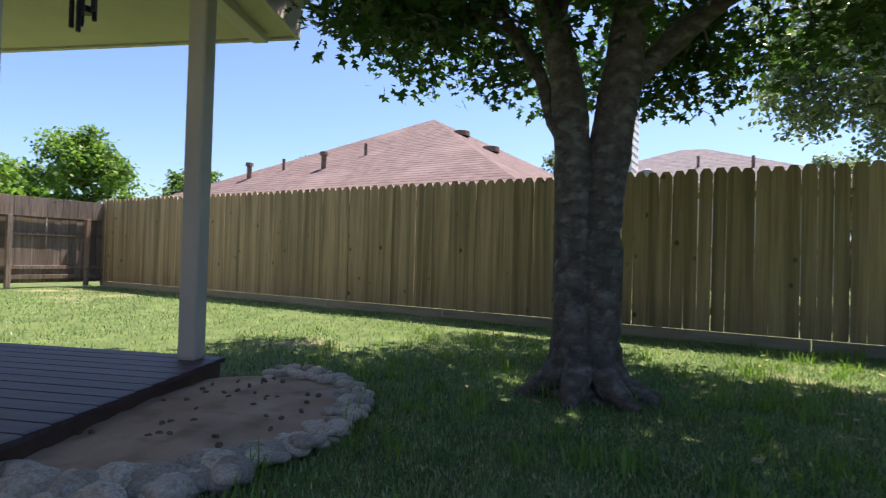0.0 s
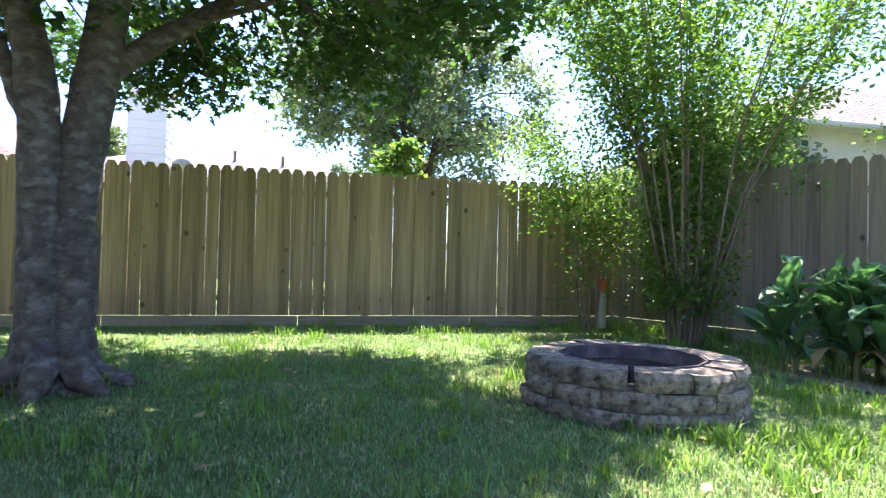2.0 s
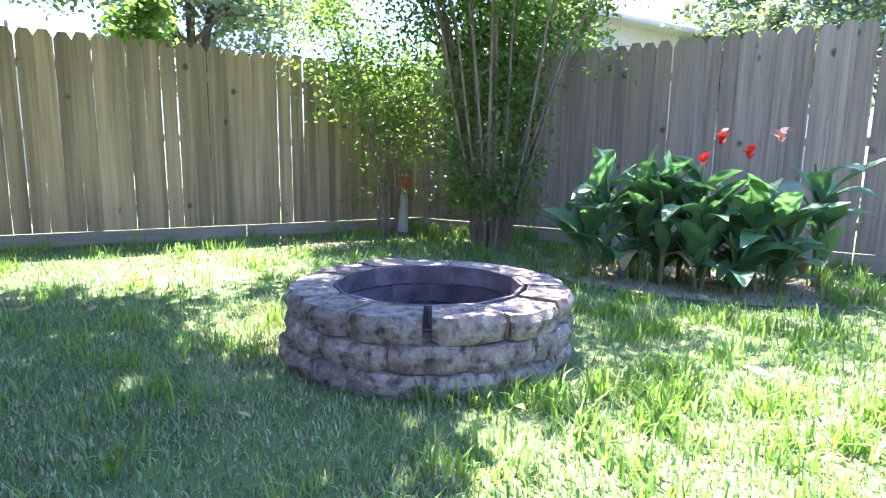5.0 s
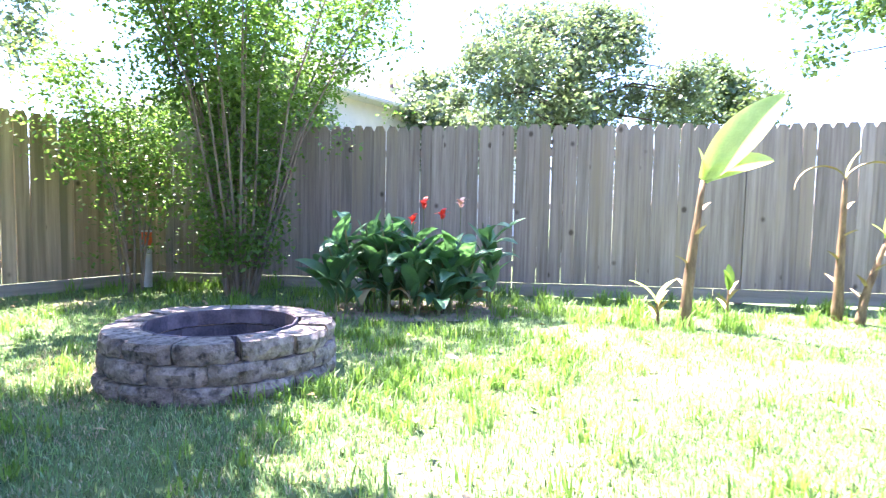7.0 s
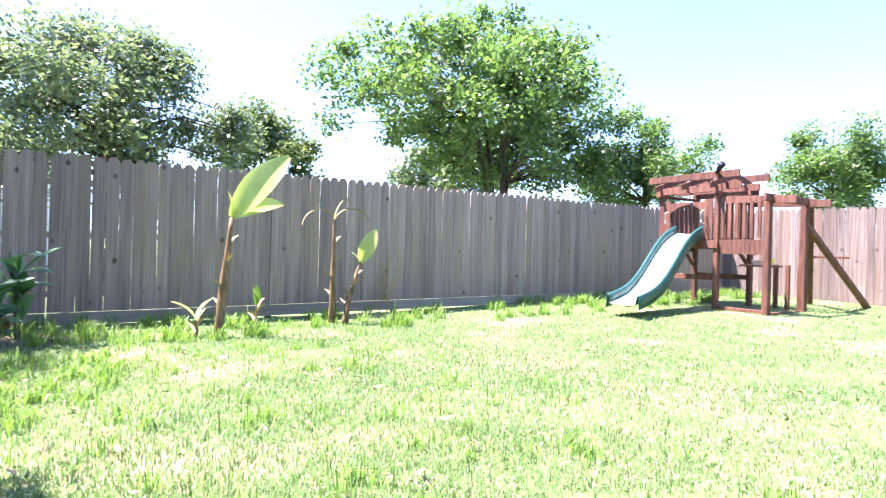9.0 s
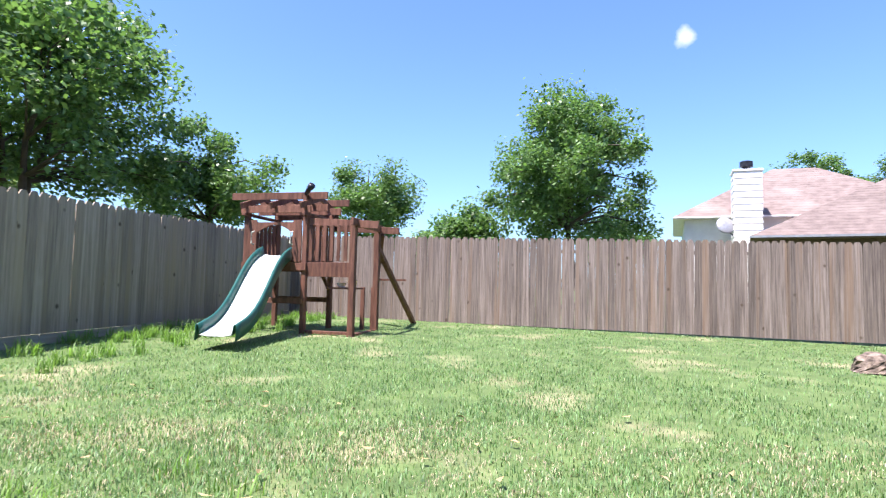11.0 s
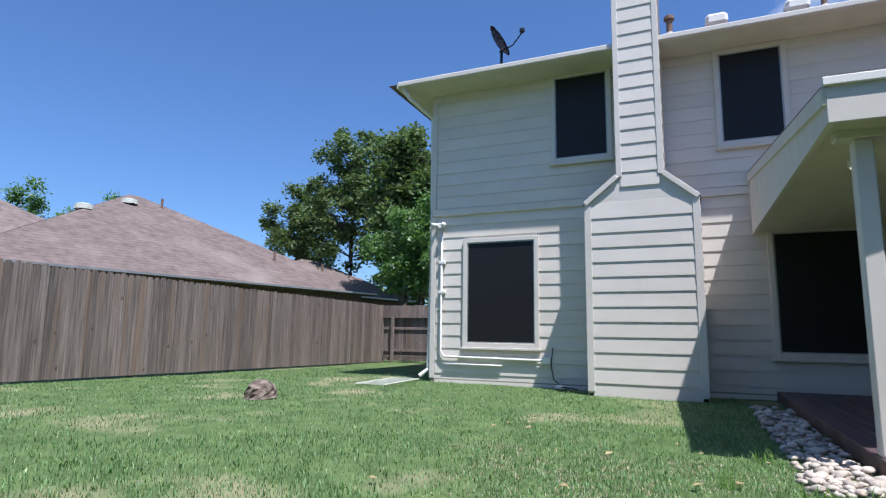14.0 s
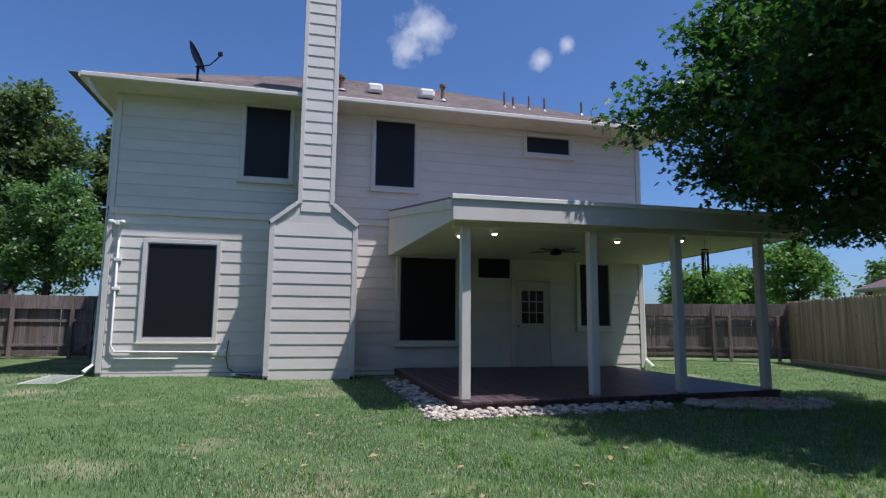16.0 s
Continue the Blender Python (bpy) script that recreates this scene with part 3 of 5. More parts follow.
def window(y0, y1, z0, z1, x, sill=True, mullion=False):
    w = part("window", boxes(((x - 0.05, y0, z0), (x + 0.012, y1, z1))), "screen", house, "window behind a near-black solar screen")
    t = 0.085
    part("frame", boxes(((x - 0.03, y0 - t, z0 - t), (x + 0.045, y0, z1 + t)), ((x - 0.03, y1, z0 - t), (x + 0.045, y1 + t, z1 + t)),
                        ((x - 0.03, y0, z1), (x + 0.045, y1, z1 + t)), ((x - 0.03, y0, z0 - t), (x + 0.045, y1, z0)), bevel=0.005), "trim", w)
    part("screen_edge", boxes(((x + 0.005, y0, z0), (x + 0.024, y0 + 0.022, z1)), ((x + 0.005, y1 - 0.022, z0), (x + 0.024, y1, z1)),
                              ((x + 0.005, y0 + 0.022, z1 - 0.022), (x + 0.024, y1 - 0.022, z1)), ((x + 0.005, y0 + 0.022, z0), (x + 0.024, y1 - 0.022, z0 + 0.022))), "metal_grey", w)
    if sill:
        part("sill", boxes(((x + 0.0, y0 - t - 0.03, z0 - t - 0.045), (x + 0.075, y1 + t + 0.03, z0 - t)), bevel=0.006), "trim", w)
    return w


FL, FU = FACADE + 0.025, FACADE + 0.055
window(-7.13, -5.76, 0.78, 2.76, FL)
window(-5.32, -4.34, 4.30, 5.93, FU)
window(-2.42, -1.47, 4.28, 5.88, FU)
window(1.36, 2.53, 5.39, 5.82, FU)
window(-1.77, -0.43, 0.72, 2.66, FL)
window(2.75, 3.56, 1.09, 2.64, FL)
# dark panel beside the door
screen_tv = thing("wall_panel", "black flat panel mounted on the patio wall", "panel", at=(FACADE, 0.5, 2.45))
part("panel_face", boxes(((0.06, -0.39, -0.23), (0.10, 0.39, 0.23)), bevel=0.008), "screen", screen_tv)
part("mount", boxes(((0.0, -0.1, -0.1), (0.06, 0.1, 0.1))), "metal_dark", screen_tv)

# patio door with a glazed upper half
door = thing("door_1", "closed cream panel door with a nine-light window", "door", "", "structure", at=(FACADE + 0.03, 1.48, 0.13))
part("door_leaf", boxes(((0.0, -0.46, 0.0), (0.04, 0.46, 2.03)), bevel=0.004), "cloth", door)
part("pane", boxes(((0.035, -0.28, 1.02), (0.046, 0.28, 1.80))), "glass", door)
for k in range(2):
    part("muntin", boxes(((0.046, -0.28 + (k + 1) * 0.187 - 0.009, 1.02), (0.056, -0.28 + (k + 1) * 0.187 + 0.009, 1.80))), "cloth", door)
    part("muntin", boxes(((0.0463, -0.28, 1.02 + (k + 1) * 0.26 - 0.009), (0.0555, 0.28, 1.02 + (k + 1) * 0.26 + 0.009))), "cloth", door)
for y0 in (-0.34, 0.04):
    part("door_panel", boxes(((0.04, y0, 0.18), (0.05, y0 + 0.3, 0.86)), bevel=0.008), "cloth", door)
for y0 in (-0.54, 0.46):
    part("jamb", boxes(((-0.01, y0, 0.0), (0.06, y0 + 0.08, 2.05)), bevel=0.004), "trim", door)
part("head", boxes(((-0.01, -0.54, 2.05), (0.06, 0.54, 2.13)), bevel=0.004), "trim", door)
bm = bmesh.new()
bmesh.ops.create_uvsphere(bm, u_segments=10, v_segments=8, radius=0.03)
bmesh.ops.translate(bm, verts=bm.verts, vec=(0.09, -0.39, 0.95))
tube(bm, [(0.04, -0.39, 0.95), (0.09, -0.39, 0.95)], [0.012, 0.012])
part("door_knob", bm, "brass", door, "dull brass knob", True)

# chimney: wide base, sloping shoulders, tall narrow stack
chim = thing("chimney", "tall chimney clad in cream lap siding with sloping shoulders", "chimney", at=(0, 0, 0))
CX = -6.40
CY0, CY1, CU0, CU1, SH0, SH1, CT = -4.64, -2.85, -4.10, -3.37, 3.15, 3.58, 9.6
bm = bmesh.new()
prism(bm, [(CY0, 0.02), (CY1, 0.02), (CY1, SH0), (CU1, SH1), (CU1, CT), (CU0, CT), (CU0, SH1), (CY0, SH0)], FACADE + 0.02, CX, 0)
part("chimney_body", bm, "siding", chim)
wide = part("siding_board", lap_board(CY1 - CY0 - 0.16, lap), "siding", chim)
wide.matrix_local = pose(CX, CY0 + 0.08, -0.06)
for i in range(1, 13):
    again("siding_board", wide, chim, pose(CX, CY0 + 0.08, -0.06 + i * lap))
narrow = part("siding_board", lap_board(CU1 - CU0 - 0.12, lap), "siding", chim)
narrow.matrix_local = pose(CX, CU0 + 0.06, SH1 - 0.15)
for i in range(1, 24):
    again("siding_board", narrow, chim, pose(CX, CU0 + 0.06, SH1 - 0.15 + i * lap))
depth = CX - FACADE - 0.1
for y, flip, zs in ((CU1, 1, [SH1 + 0.15 + i * lap for i in range(23)]), (CY1, 1, [-0.06 + i * lap for i in range(13)]), (CU0, -1, [SH1 + 0.15 + i * lap for i in range(23)]), (CY0, -1, [-0.06 + i * lap for i in range(13)])):
    first = None
    for z in zs:
        m = pose(CX - 0.06, y, z, 0, 0, 90) if flip > 0 else pose(CX - 0.06 - depth + 0.06, y, z, 0, 0, -90)
        if first is None:
            first = part("side_board", lap_board(depth - 0.06, lap), "siding", chim)
            first.matrix_local = m
        else:
            again("side_board", first, chim, m)
for y0, y1, z0, z1 in ((CY0, CY0 + 0.09, 0.05, SH0 + 0.02), (CY1 - 0.09, CY1, 0.05, SH0 + 0.02), (CU0, CU0 + 0.07, SH1 + 0.02, CT), (CU1 - 0.07, CU1, SH1 + 0.02, CT)):
    part("corner_board", boxes(((CX - 0.07, y0 - 0.012, z0), (CX + 0.03, y1 + 0.012, z1)), bevel=0.005), "trim", chim)
for ya, yb in ((CY0, CU0), (CY1, CU1)):
    bm = bmesh.new()
    beam(bm, (CX + 0.015, ya, SH0 + 0.02), (CX + 0.015, yb, SH1 + 0.03), 0.085, 0.085)
    part("shoulder_trim", bm, "trim", chim)
    bm = bmesh.new()
    s = 0.03 if yb > ya else -0.03
    a, b, c, d = (FACADE + 0.05, ya - s, SH0 + 0.03), (CX, ya - s, SH0 + 0.03), (CX, yb, SH1 + 0.06), (FACADE + 0.05, yb, SH1 + 0.06)
    vs = [bm.verts.new(p) for p in (a, b, c, d)] + [bm.verts.new((p[0], p[1], p[2] - 0.04)) for p in (a, b, c, d)]
    for f in ((0, 1, 2, 3), (7, 6, 5, 4), (0, 4, 5, 1), (1, 5, 6, 2), (2, 6, 7, 3), (3, 7, 4, 0)):
        bm.faces.new([vs[i] for i in f])
    bmesh.ops.recalc_face_normals(bm, faces=bm.faces)
    part("shoulder_roof", bm, "shingle", chim)

# pipes and fittings on the house wall
duct = thing("wall_conduit", "white painted conduit running down and along the wall", "conduit", at=(0, 0, 0))
bm = bmesh.new()
tube(bm, [(FACADE + 0.07, -7.68, 3.2), (FACADE + 0.07, -7.68, 0.62), (FACADE + 0.07, -7.6, 0.5), (FACADE + 0.07, -5.55, 0.48)], [0.022] * 4, 8)
tube(bm, [(FACADE + 0.07, -7.6, 0.36), (FACADE + 0.07, -6.4, 0.36)], [0.016] * 2, 8)
part("pipe", bm, "white", duct, "", True)
for z in (2.35, 1.75):
    part("bracket", boxes(((FACADE + 0.02, -7.74, z), (FACADE + 0.1, -7.6, z + 0.06)), bevel=0.006), "white", duct)
part("junction_box", boxes(((FACADE + 0.03, -5.62, 0.42), (FACADE + 0.11, -5.46, 0.54)), bevel=0.008), "white", duct)
flood = thing("flood_light", "white twin-head security light under the storey trim", "lamp", at=(FACADE + 0.06, -7.72, 3.14))
part("light_base", boxes(((-0.03, -0.07, -0.04), (0.03, 0.07, 0.06)), bevel=0.01), "white", flood)
for s in (-1, 1):
    bm = bmesh.new()
    tube(bm, [(0.0, 0.05 * s, 0.0), (0.07, 0.09 * s, 0.02), (0.14, 0.12 * s, 0.0)], [0.02, 0.04, 0.055], 12)
    part("lamp_head", bm, "white", flood, "", True)
spout = thing("downspout", "white gutter downspout at the house corner", "downspout", at=(0, 0, 0))
bm = bmesh.new()
tube(bm, [(EAVE - 0.02, H_S - 0.4, SOFF), (EAVE - 0.15, H_S - 0.3, SOFF - 0.2), (FACADE - 0.05, H_S - 0.07, SOFF - 0.45), (FACADE - 0.05, H_S - 0.07, 0.25), (FACADE + 0.1, H_S - 0.2, 0.1)], [0.045] * 5, 6)
part("spout_pipe", bm, "white", spout)
spout2 = thing("downspout", "white gutter downspout at the house corner", "downspout", at=(0, 0, 0))
bm = bmesh.new()
tube(bm, [(FACADE - 0.03, H_N + 0.06, SOFF - 0.3), (FACADE - 0.03, H_N + 0.06, 0.3), (FACADE + 0.25, H_N + 0.1, 0.1)], [0.045] * 3, 6)
part("spout_pipe", bm, "white", spout2)
hose = thing("cable", "black cable hanging down the wall to the grass", "cable", at=(0, 0, 0))
bm = bmesh.new()
tube(bm, [(FACADE + 0.05, -5.42, 0.72), (FACADE + 0.06, -5.46, 0.4), (FACADE + 0.1, -5.4, 0.15), (FACADE + 0.3, -5.2, 0.04), (FACADE + 0.5, -4.9, 0.03)], [0.011] * 5, 6)
part("cable_line", bm, "metal_dark", hose)
rock = thing("small_stone", "pale stone lying at the wall foot", "stone", at=(FACADE + 0.25, -5.25, 0.03))
bm = bmesh.new()
bmesh.ops.create_icosphere(bm, subdivisions=2, radius=0.075, matrix=Matrix.Diagonal((1, 1.3, 0.6, 1)))
part("stone_body", bm, "white", rock, "", True)

# on the roof
dish = thing("satellite_dish", "dark satellite dish on a bent mast at the eave", "dish", at=(FACADE + 0.25, -6.35, 6.27))
bm = bmesh.new()
tube(bm, [(0, 0, 0.0), (0, 0, 0.28), (-0.02, 0.0, 0.42)], [0.03, 0.03, 0.035], 8)
part("mast", bm, "metal_dark", dish)
bm = bmesh.new()
rings = []
for k in range(5):
    r_ = 0.36 * k / 4
    rings.append([bm.verts.new((r_ * math.cos(a) * 0.9, r_ * math.sin(a), 0.09 * (k / 4) ** 2)) for a in [2 * math.pi * q / 20 for q in range(20)]] if k else [bm.verts.new((0, 0, 0))])
for q in range(20):
    bm.faces.new((rings[0][0], rings[1][q], rings[1][(q + 1) % 20]))
    for k in range(1, 4):
        bm.faces.new((rings[k][q], rings[k + 1][q], rings[k + 1][(q + 1) % 20], rings[k][(q + 1) % 20]))
bmesh.ops.solidify(bm, geom=bm.faces[:], thickness=0.012)
bmesh.ops.transform(bm, matrix=pose(0.02, -0.1, 0.55, -68, 0, -12), verts=bm.verts)
part("reflector", bm, "metal_dark", dish, "", True)
bm = bmesh.new()
tube(bm, [(0.0, -0.05, 0.36), (0.05, 0.25, 0.42), (0.06, 0.46, 0.66)], [0.014] * 3, 6)
part("arm", bm, "metal_dark", dish)
part("feed_horn", boxes(((0.02, 0.40, 0.64), (0.10, 0.5, 0.74)), bevel=0.02), "metal_dark", dish)


def roof_z(x):
    return SOFF + 0.09 + (EAVE - x) / (ROOM / 2 + 0.74) * 2.71


for y in (-2.35, -1.0):
    v = thing("roof_vent", "white low box vent on the shingle roof", "vent", "roof vents", at=(-8.3, y, roof_z(-8.3) - 0.03))
    part("vent_hood", boxes(((-0.2, -0.2, 0.0), (0.2, 0.2, 0.24)), bevel=0.06), "white", v)
for y, h, r_ in ((-0.6, 0.5, 0.05), (-3.2, 0.45, 0.06), (1.1, 0.45, 0.03), (1.35, 0.34, 0.03), (1.8, 0.42, 0.025), (2.25, 0.4, 0.03), (3.35, 0.4, 0.03)):
    v = thing("vent_pipe", "rusty plumbing vent pipe on the roof", "vent pipe", "vent pipes", at=(-8.1, y, roof_z(-8.1) - 0.03))
    bm = bmesh.new()
    tube(bm, [(0, 0, 0), (0, 0, h)], [r_, r_], 10)
    if r_ > 0.04:
        tube(bm, [(0, 0, h - 0.1), (0, 0, h - 0.04), (0, 0, h)], [r_ * 1.7, r_ * 1.7, r_ * 0.8], 10)
    part("pipe", bm, "brass", v)
    bm = bmesh.new()
    tube(bm, [(0, 0, 0), (0, 0, 0.08)], [r_ * 2.4, r_ * 1.1], 10)
    part("flashing", bm, "metal_grey", v)

# ---------------- covered patio ----------------
PX, PY0, PY1, PC = -1.98, -2.06, 4.62, 2.68


def skewed(ob):
    """Move the parts of the patio, whose front is not parallel to the house, to their true lines."""
    for v in ob.data.vertices:
        out = (v.co.x - FACADE) / 5.3 * (3.6 - v.co.y) / 5.4
        v.co.x += SKEW * out
        if v.co.z > 1.0:
            v.co.z -= 0.17 * out


patio = thing("patio_cover", "cream patio roof on square posts built onto the house", "patio cover", at=(0, 0, 0))
bm = bmesh.new()
prism(bm, [(PX - 0.03, 2.93), (PX - 0.03, 2.972), (FACADE + 0.03, 3.74), (FACADE + 0.03, 3.67)], PY0, PY1, 1)
part("cover_roof", bm, "shingle", patio, "brown shingle slope")
part("cover_ceiling", boxes(((FACADE + 0.03, PY0 + 0.048, PC), (PX - 0.036, PY1 - 0.048, PC + 0.03))), "soffit", patio)
part("fascia", boxes(((PX - 0.04, PY0, PC - 0.02), (PX, PY1, 2.95)), bevel=0.005), "trim", patio)
part("drip_edge", boxes(((PX - 0.03, PY0 - 0.02, 2.935), (PX + 0.03, PY1 + 0.02, 3.0)), bevel=0.006), "white", patio, "white metal drip edge")
for y0, y1 in ((PY0, PY0 + 0.05), (PY1 - 0.05, PY1)):
    bm = bmesh.new()
    prism(bm, [(PX - 0.04, PC - 0.02), (PX - 0.04, 2.90), (FACADE + 0.05, 3.66), (FACADE + 0.05, PC - 0.02)], y0, y1, 1)
    part("gable_panel", bm, "siding", patio)
    bm = bmesh.new()
    y = y0 - 0.012 if y0 == PY0 else y1 + 0.012
    beam(bm, (PX, y, 2.86), (FACADE + 0.06, y, 3.62), 0.03, 0.13)
    part("rake_board", bm, "trim", patio)
part("beam", boxes(((-2.38, PY0 + 0.1, PC - 0.07), (-2.24, PY1 - 0.1, PC)), bevel=0.006), "trim", patio)
for ob in patio.children:
    skewed(ob)
post_bm = boxes(((-0.065, -0.065, 0.0), (0.065, 0.065, 1.0)), bevel=0.01)
first = None
for y in (-1.78, 0.24, 1.80, 3.52):
    out = 0.94 * (3.6 - y) / 5.4
    m = pose(-2.31 + SKEW * out, y, 0.12) @ Matrix.Diagonal((1, 1, PC - 0.07 - 0.12 - 0.17 * out, 1))
    if first is None:
        first = part("post", post_bm, "trim", patio)
        first.matrix_local = m
    else:
        again("post", first, patio, m)
for x, y in ((-2.7, -1.6), (-2.35, -1.15), (-3.1, 1.35), (-2.8, 2.4)):
    lamp = thing("ceiling_light", "small white ceiling spotlight, lit", "ceiling light", "patio lights", at=(x, y, PC - 0.17 * (x - FACADE) / 5.3 * (3.6 - y) / 5.4))
    bm = bmesh.new()
    tube(bm, [(0, 0, 0), (0, 0, -0.05), (0, 0, -0.06)], [0.075, 0.07, 0.055], 14)
    part("housing", bm, "white", lamp)
    bm = bmesh.new()
    tube(bm, [(0, 0, -0.055), (0, 0, -0.085)], [0.045, 0.03], 12)
    part("bulb", bm, "bulb", lamp, "glowing warm bulb")
fan = thing("ceiling_fan", "dark still ceiling fan under the patio roof", "ceiling fan", at=(-4.3, 0.75, PC))
bm = bmesh.new()
tube(bm, [(0, 0, 0), (0, 0, -0.12), (0, 0, -0.125), (0, 0, -0.22), (0, 0, -0.24)], [0.02, 0.02, 0.10, 0.11, 0.04], 14)
part("motor", bm, "metal_dark", fan)
for k in range(5):
    bm = boxes(((0.12, -0.055, -0.165), (0.5, 0.055, -0.155)), bevel=0.004)
    bmesh.ops.rotate(bm, verts=bm.verts, matrix=Matrix.Rotation(2 * math.pi * k / 5 + 0.3, 3, "Z"))
    part("blade", bm, "metal_dark", fan)
# hanging wind chime by the front edge
chime = thing("wind_chime", "dark metal wind chime hanging from the patio edge", "wind chime", at=(-2.20, 2.40, PC - 0.09))
bm = bmesh.new()
tube(bm, [(0, 0, 0), (0, 0, -0.22)], [0.004, 0.004], 5)
tube(bm, [(0, 0, -0.22), (0, 0, -0.24)], [0.06, 0.06], 12)
part("top_disc", bm, "metal_dark", chime)
for k in range(5):
    a = 2 * math.pi * k / 5
    bm = bmesh.new()
    tube(bm, [(0.05 * math.cos(a), 0.05 * math.sin(a), -0.26), (0.05 * math.cos(a), 0.05 * math.sin(a), -0.60 - 0.03 * k)], [0.011, 0.011], 8)
    part("chime_tube", bm, "metal_dark", chime)
bm = bmesh.new()
tube(bm, [(0, 0, -0.24), (0, 0, -0.66)], [0.003, 0.003], 4)
tube(bm, [(0, 0, -0.58), (0, 0, -0.61)], [0.035, 0.035], 10)
part("striker", bm, "metal_dark", chime)

deck = thing("patio_deck", "low wooden patio deck painted dark brown", "deck", at=(0, 0, 0))
part("rim_board", boxes(((DECK[0] - 0.04, DECK[1], -0.02), (DECK[0], DECK[2], 0.115)), ((FACADE + 0.03, DECK[1], -0.02), (DECK[0] - 0.04, DECK[1] + 0.04, 0.115)), ((FACADE + 0.03, DECK[2] - 0.04, -0.02), (DECK[0] - 0.04, DECK[2], 0.115)), bevel=0.005), "rim", deck, "dark reddish rim board")
skewed(deck.children[0])
nb = 38
bw = (DECK[2] - DECK[1]) / nb
plank = part("deck_board", boxes(((0.0, 0.004, 0.085), (1.0, bw - 0.004, 0.122)), bevel=0.004), "deck", deck)
for i in range(nb):
    y = DECK[1] + i * bw
    m = pose(FACADE + 0.03, y, 0) @ Matrix.Diagonal((float(deck_edge(y)) + 0.02 - FACADE - 0.03, 1, 1, 1))
    if i == 0:
        plank.matrix_local = m
    else:
        again("deck_board", plank, deck, m)

# bare sandy bed in front of the deck, ringed with river stones
bm = bmesh.new()
r = random.Random(5)
c = bm.verts.new((SANDC[0], SANDC[1], 0.035))
ring = [bm.verts.new((SANDC[0] + 0.68 * math.cos(a) * (1 + 0.06 * math.sin(3 * a)), SANDC[1] + 1.02 * math.sin(a) * (1 + 0.05 * math.sin(2 * a + 1)), 0.004)) for a in [2 * math.pi * i / 40 for i in range(40)]]
mid = [bm.verts.new((SANDC[0] + (v.co.x - SANDC[0]) * 0.6, SANDC[1] + (v.co.y - SANDC[1]) * 0.6, 0.03 + r.uniform(-0.008, 0.008))) for v in ring]
for i in range(40):
    j = (i + 1) % 40
    bm.faces.new((ring[i], ring[j], mid[j], mid[i]))
    bm.faces.new((mid[i], mid[j], c))
tagged(part("sand_bed", bm, "sand", None, "", True), "bare reddish sand bed beside the deck", "sand bed", "", "structure")


def stone_mesh(seed):
    rr = random.Random(seed)
    bm = bmesh.new()
    bmesh.ops.create_icosphere(bm, subdivisions=2, radius=1.0)
    for v in bm.verts:
        v.co *= 1 + 0.16 * noise.noise(v.co * 1.3 + Vector((seed * 3.1, 0, 0)))
        v.co.z *= 0.6
        v.co.x *= 1.25
    return bm


def stone_band(label, spots, seed, lift=0.0):
    r = random.Random(seed)
    border = thing("stone_border", label, "stones", at=(0, 0, 0))
    protos = [part("stone", stone_mesh(s + seed), "stone", border, "", True) for s in range(5)]
    for i, (x, y, s) in enumerate(spots):
        if FACADE < x < deck_edge(y) + 0.02 and DECK[1] - 0.02 < y < DECK[2]:
            continue
        m = pose(x, y, s * 0.45 + gz(x, y) + lift + r.uniform(0, 0.03), r.uniform(-15, 15), r.uniform(-15, 15), r.uniform(0, 360)) @ Matrix.Diagonal((s * r.uniform(0.8, 1.3), s, s * r.uniform(0.8, 1.2), 1))
        if i < 5:
            protos[i].matrix_local = m
        else:
            again("stone", r.choice(protos), border, m)


r = random.Random(8)
ring_spots, band_spots = [], []
for i in range(230):           # ring round the sand
    a, k = r.uniform(-2.5, 1.75), r.uniform(0.9, 1.16)
    ring_spots.append((SANDC[0] + 0.68 * k * math.cos(a), SANDC[1] + 1.02 * k * math.sin(a), r.uniform(0.022, 0.06) * (1.4 if math.sin(a) < -0.45 else 1.0)))
for i in range(225):           # along the deck's front
    y = r.uniform(-2.4, 1.15)
    band_spots.append((float(deck_edge(y)) + 0.05 + 0.5 * r.random(), y, r.uniform(0.026, 0.048)))
for i in range(105):           # round its corner towards the chimney
    band_spots.append((r.uniform(-5.6, DECK[0] + 0.85), DECK[1] - r.uniform(0.05, 0.5), r.uniform(0.026, 0.046)))
stone_band("loose ring of rounded river stones round the sand", ring_spots, 3)
stone_band("band of pale rounded river stones along the deck edge", band_spots, 9, 0.016)
# the lower layer of smaller stones
g = np.random.default_rng(17)
bm = bmesh.new()
bmesh.ops.create_icosphere(bm, subdivisions=1, radius=1.0)
bv, bf = np.array([tuple(v.co) for v in bm.verts]), np.array([[v.index for v in f.verts] for f in bm.faces])
bm.free()
vs, fs = [], []
for i in range(1700):
    if i < 1100:
        y = g.uniform(-2.4, 1.15)
        x = deck_edge(y) + 0.04 + 0.5 * g.random()
    else:
        x, y = g.uniform(-5.6, DECK[0] + 0.9), DECK[1] - g.uniform(0.04, 0.5)
    s = g.uniform(0.018, 0.038)
    a = g.uniform(0, 6.28)
    w = bv * (1 + 0.12 * g.normal(0, 1, (len(bv), 1))) * np.array([s * g.uniform(1.0, 1.5), s, s * 0.62])
    w = np.stack([w[:, 0] * math.cos(a) - w[:, 1] * math.sin(a), w[:, 0] * math.sin(a) + w[:, 1] * math.cos(a), w[:, 2]], 1)
    fs.append(bf + len(bv) * i)
    vs.append(w + np.array([x, y, gz(x, y) + g.uniform(0.005, 0.035)]))
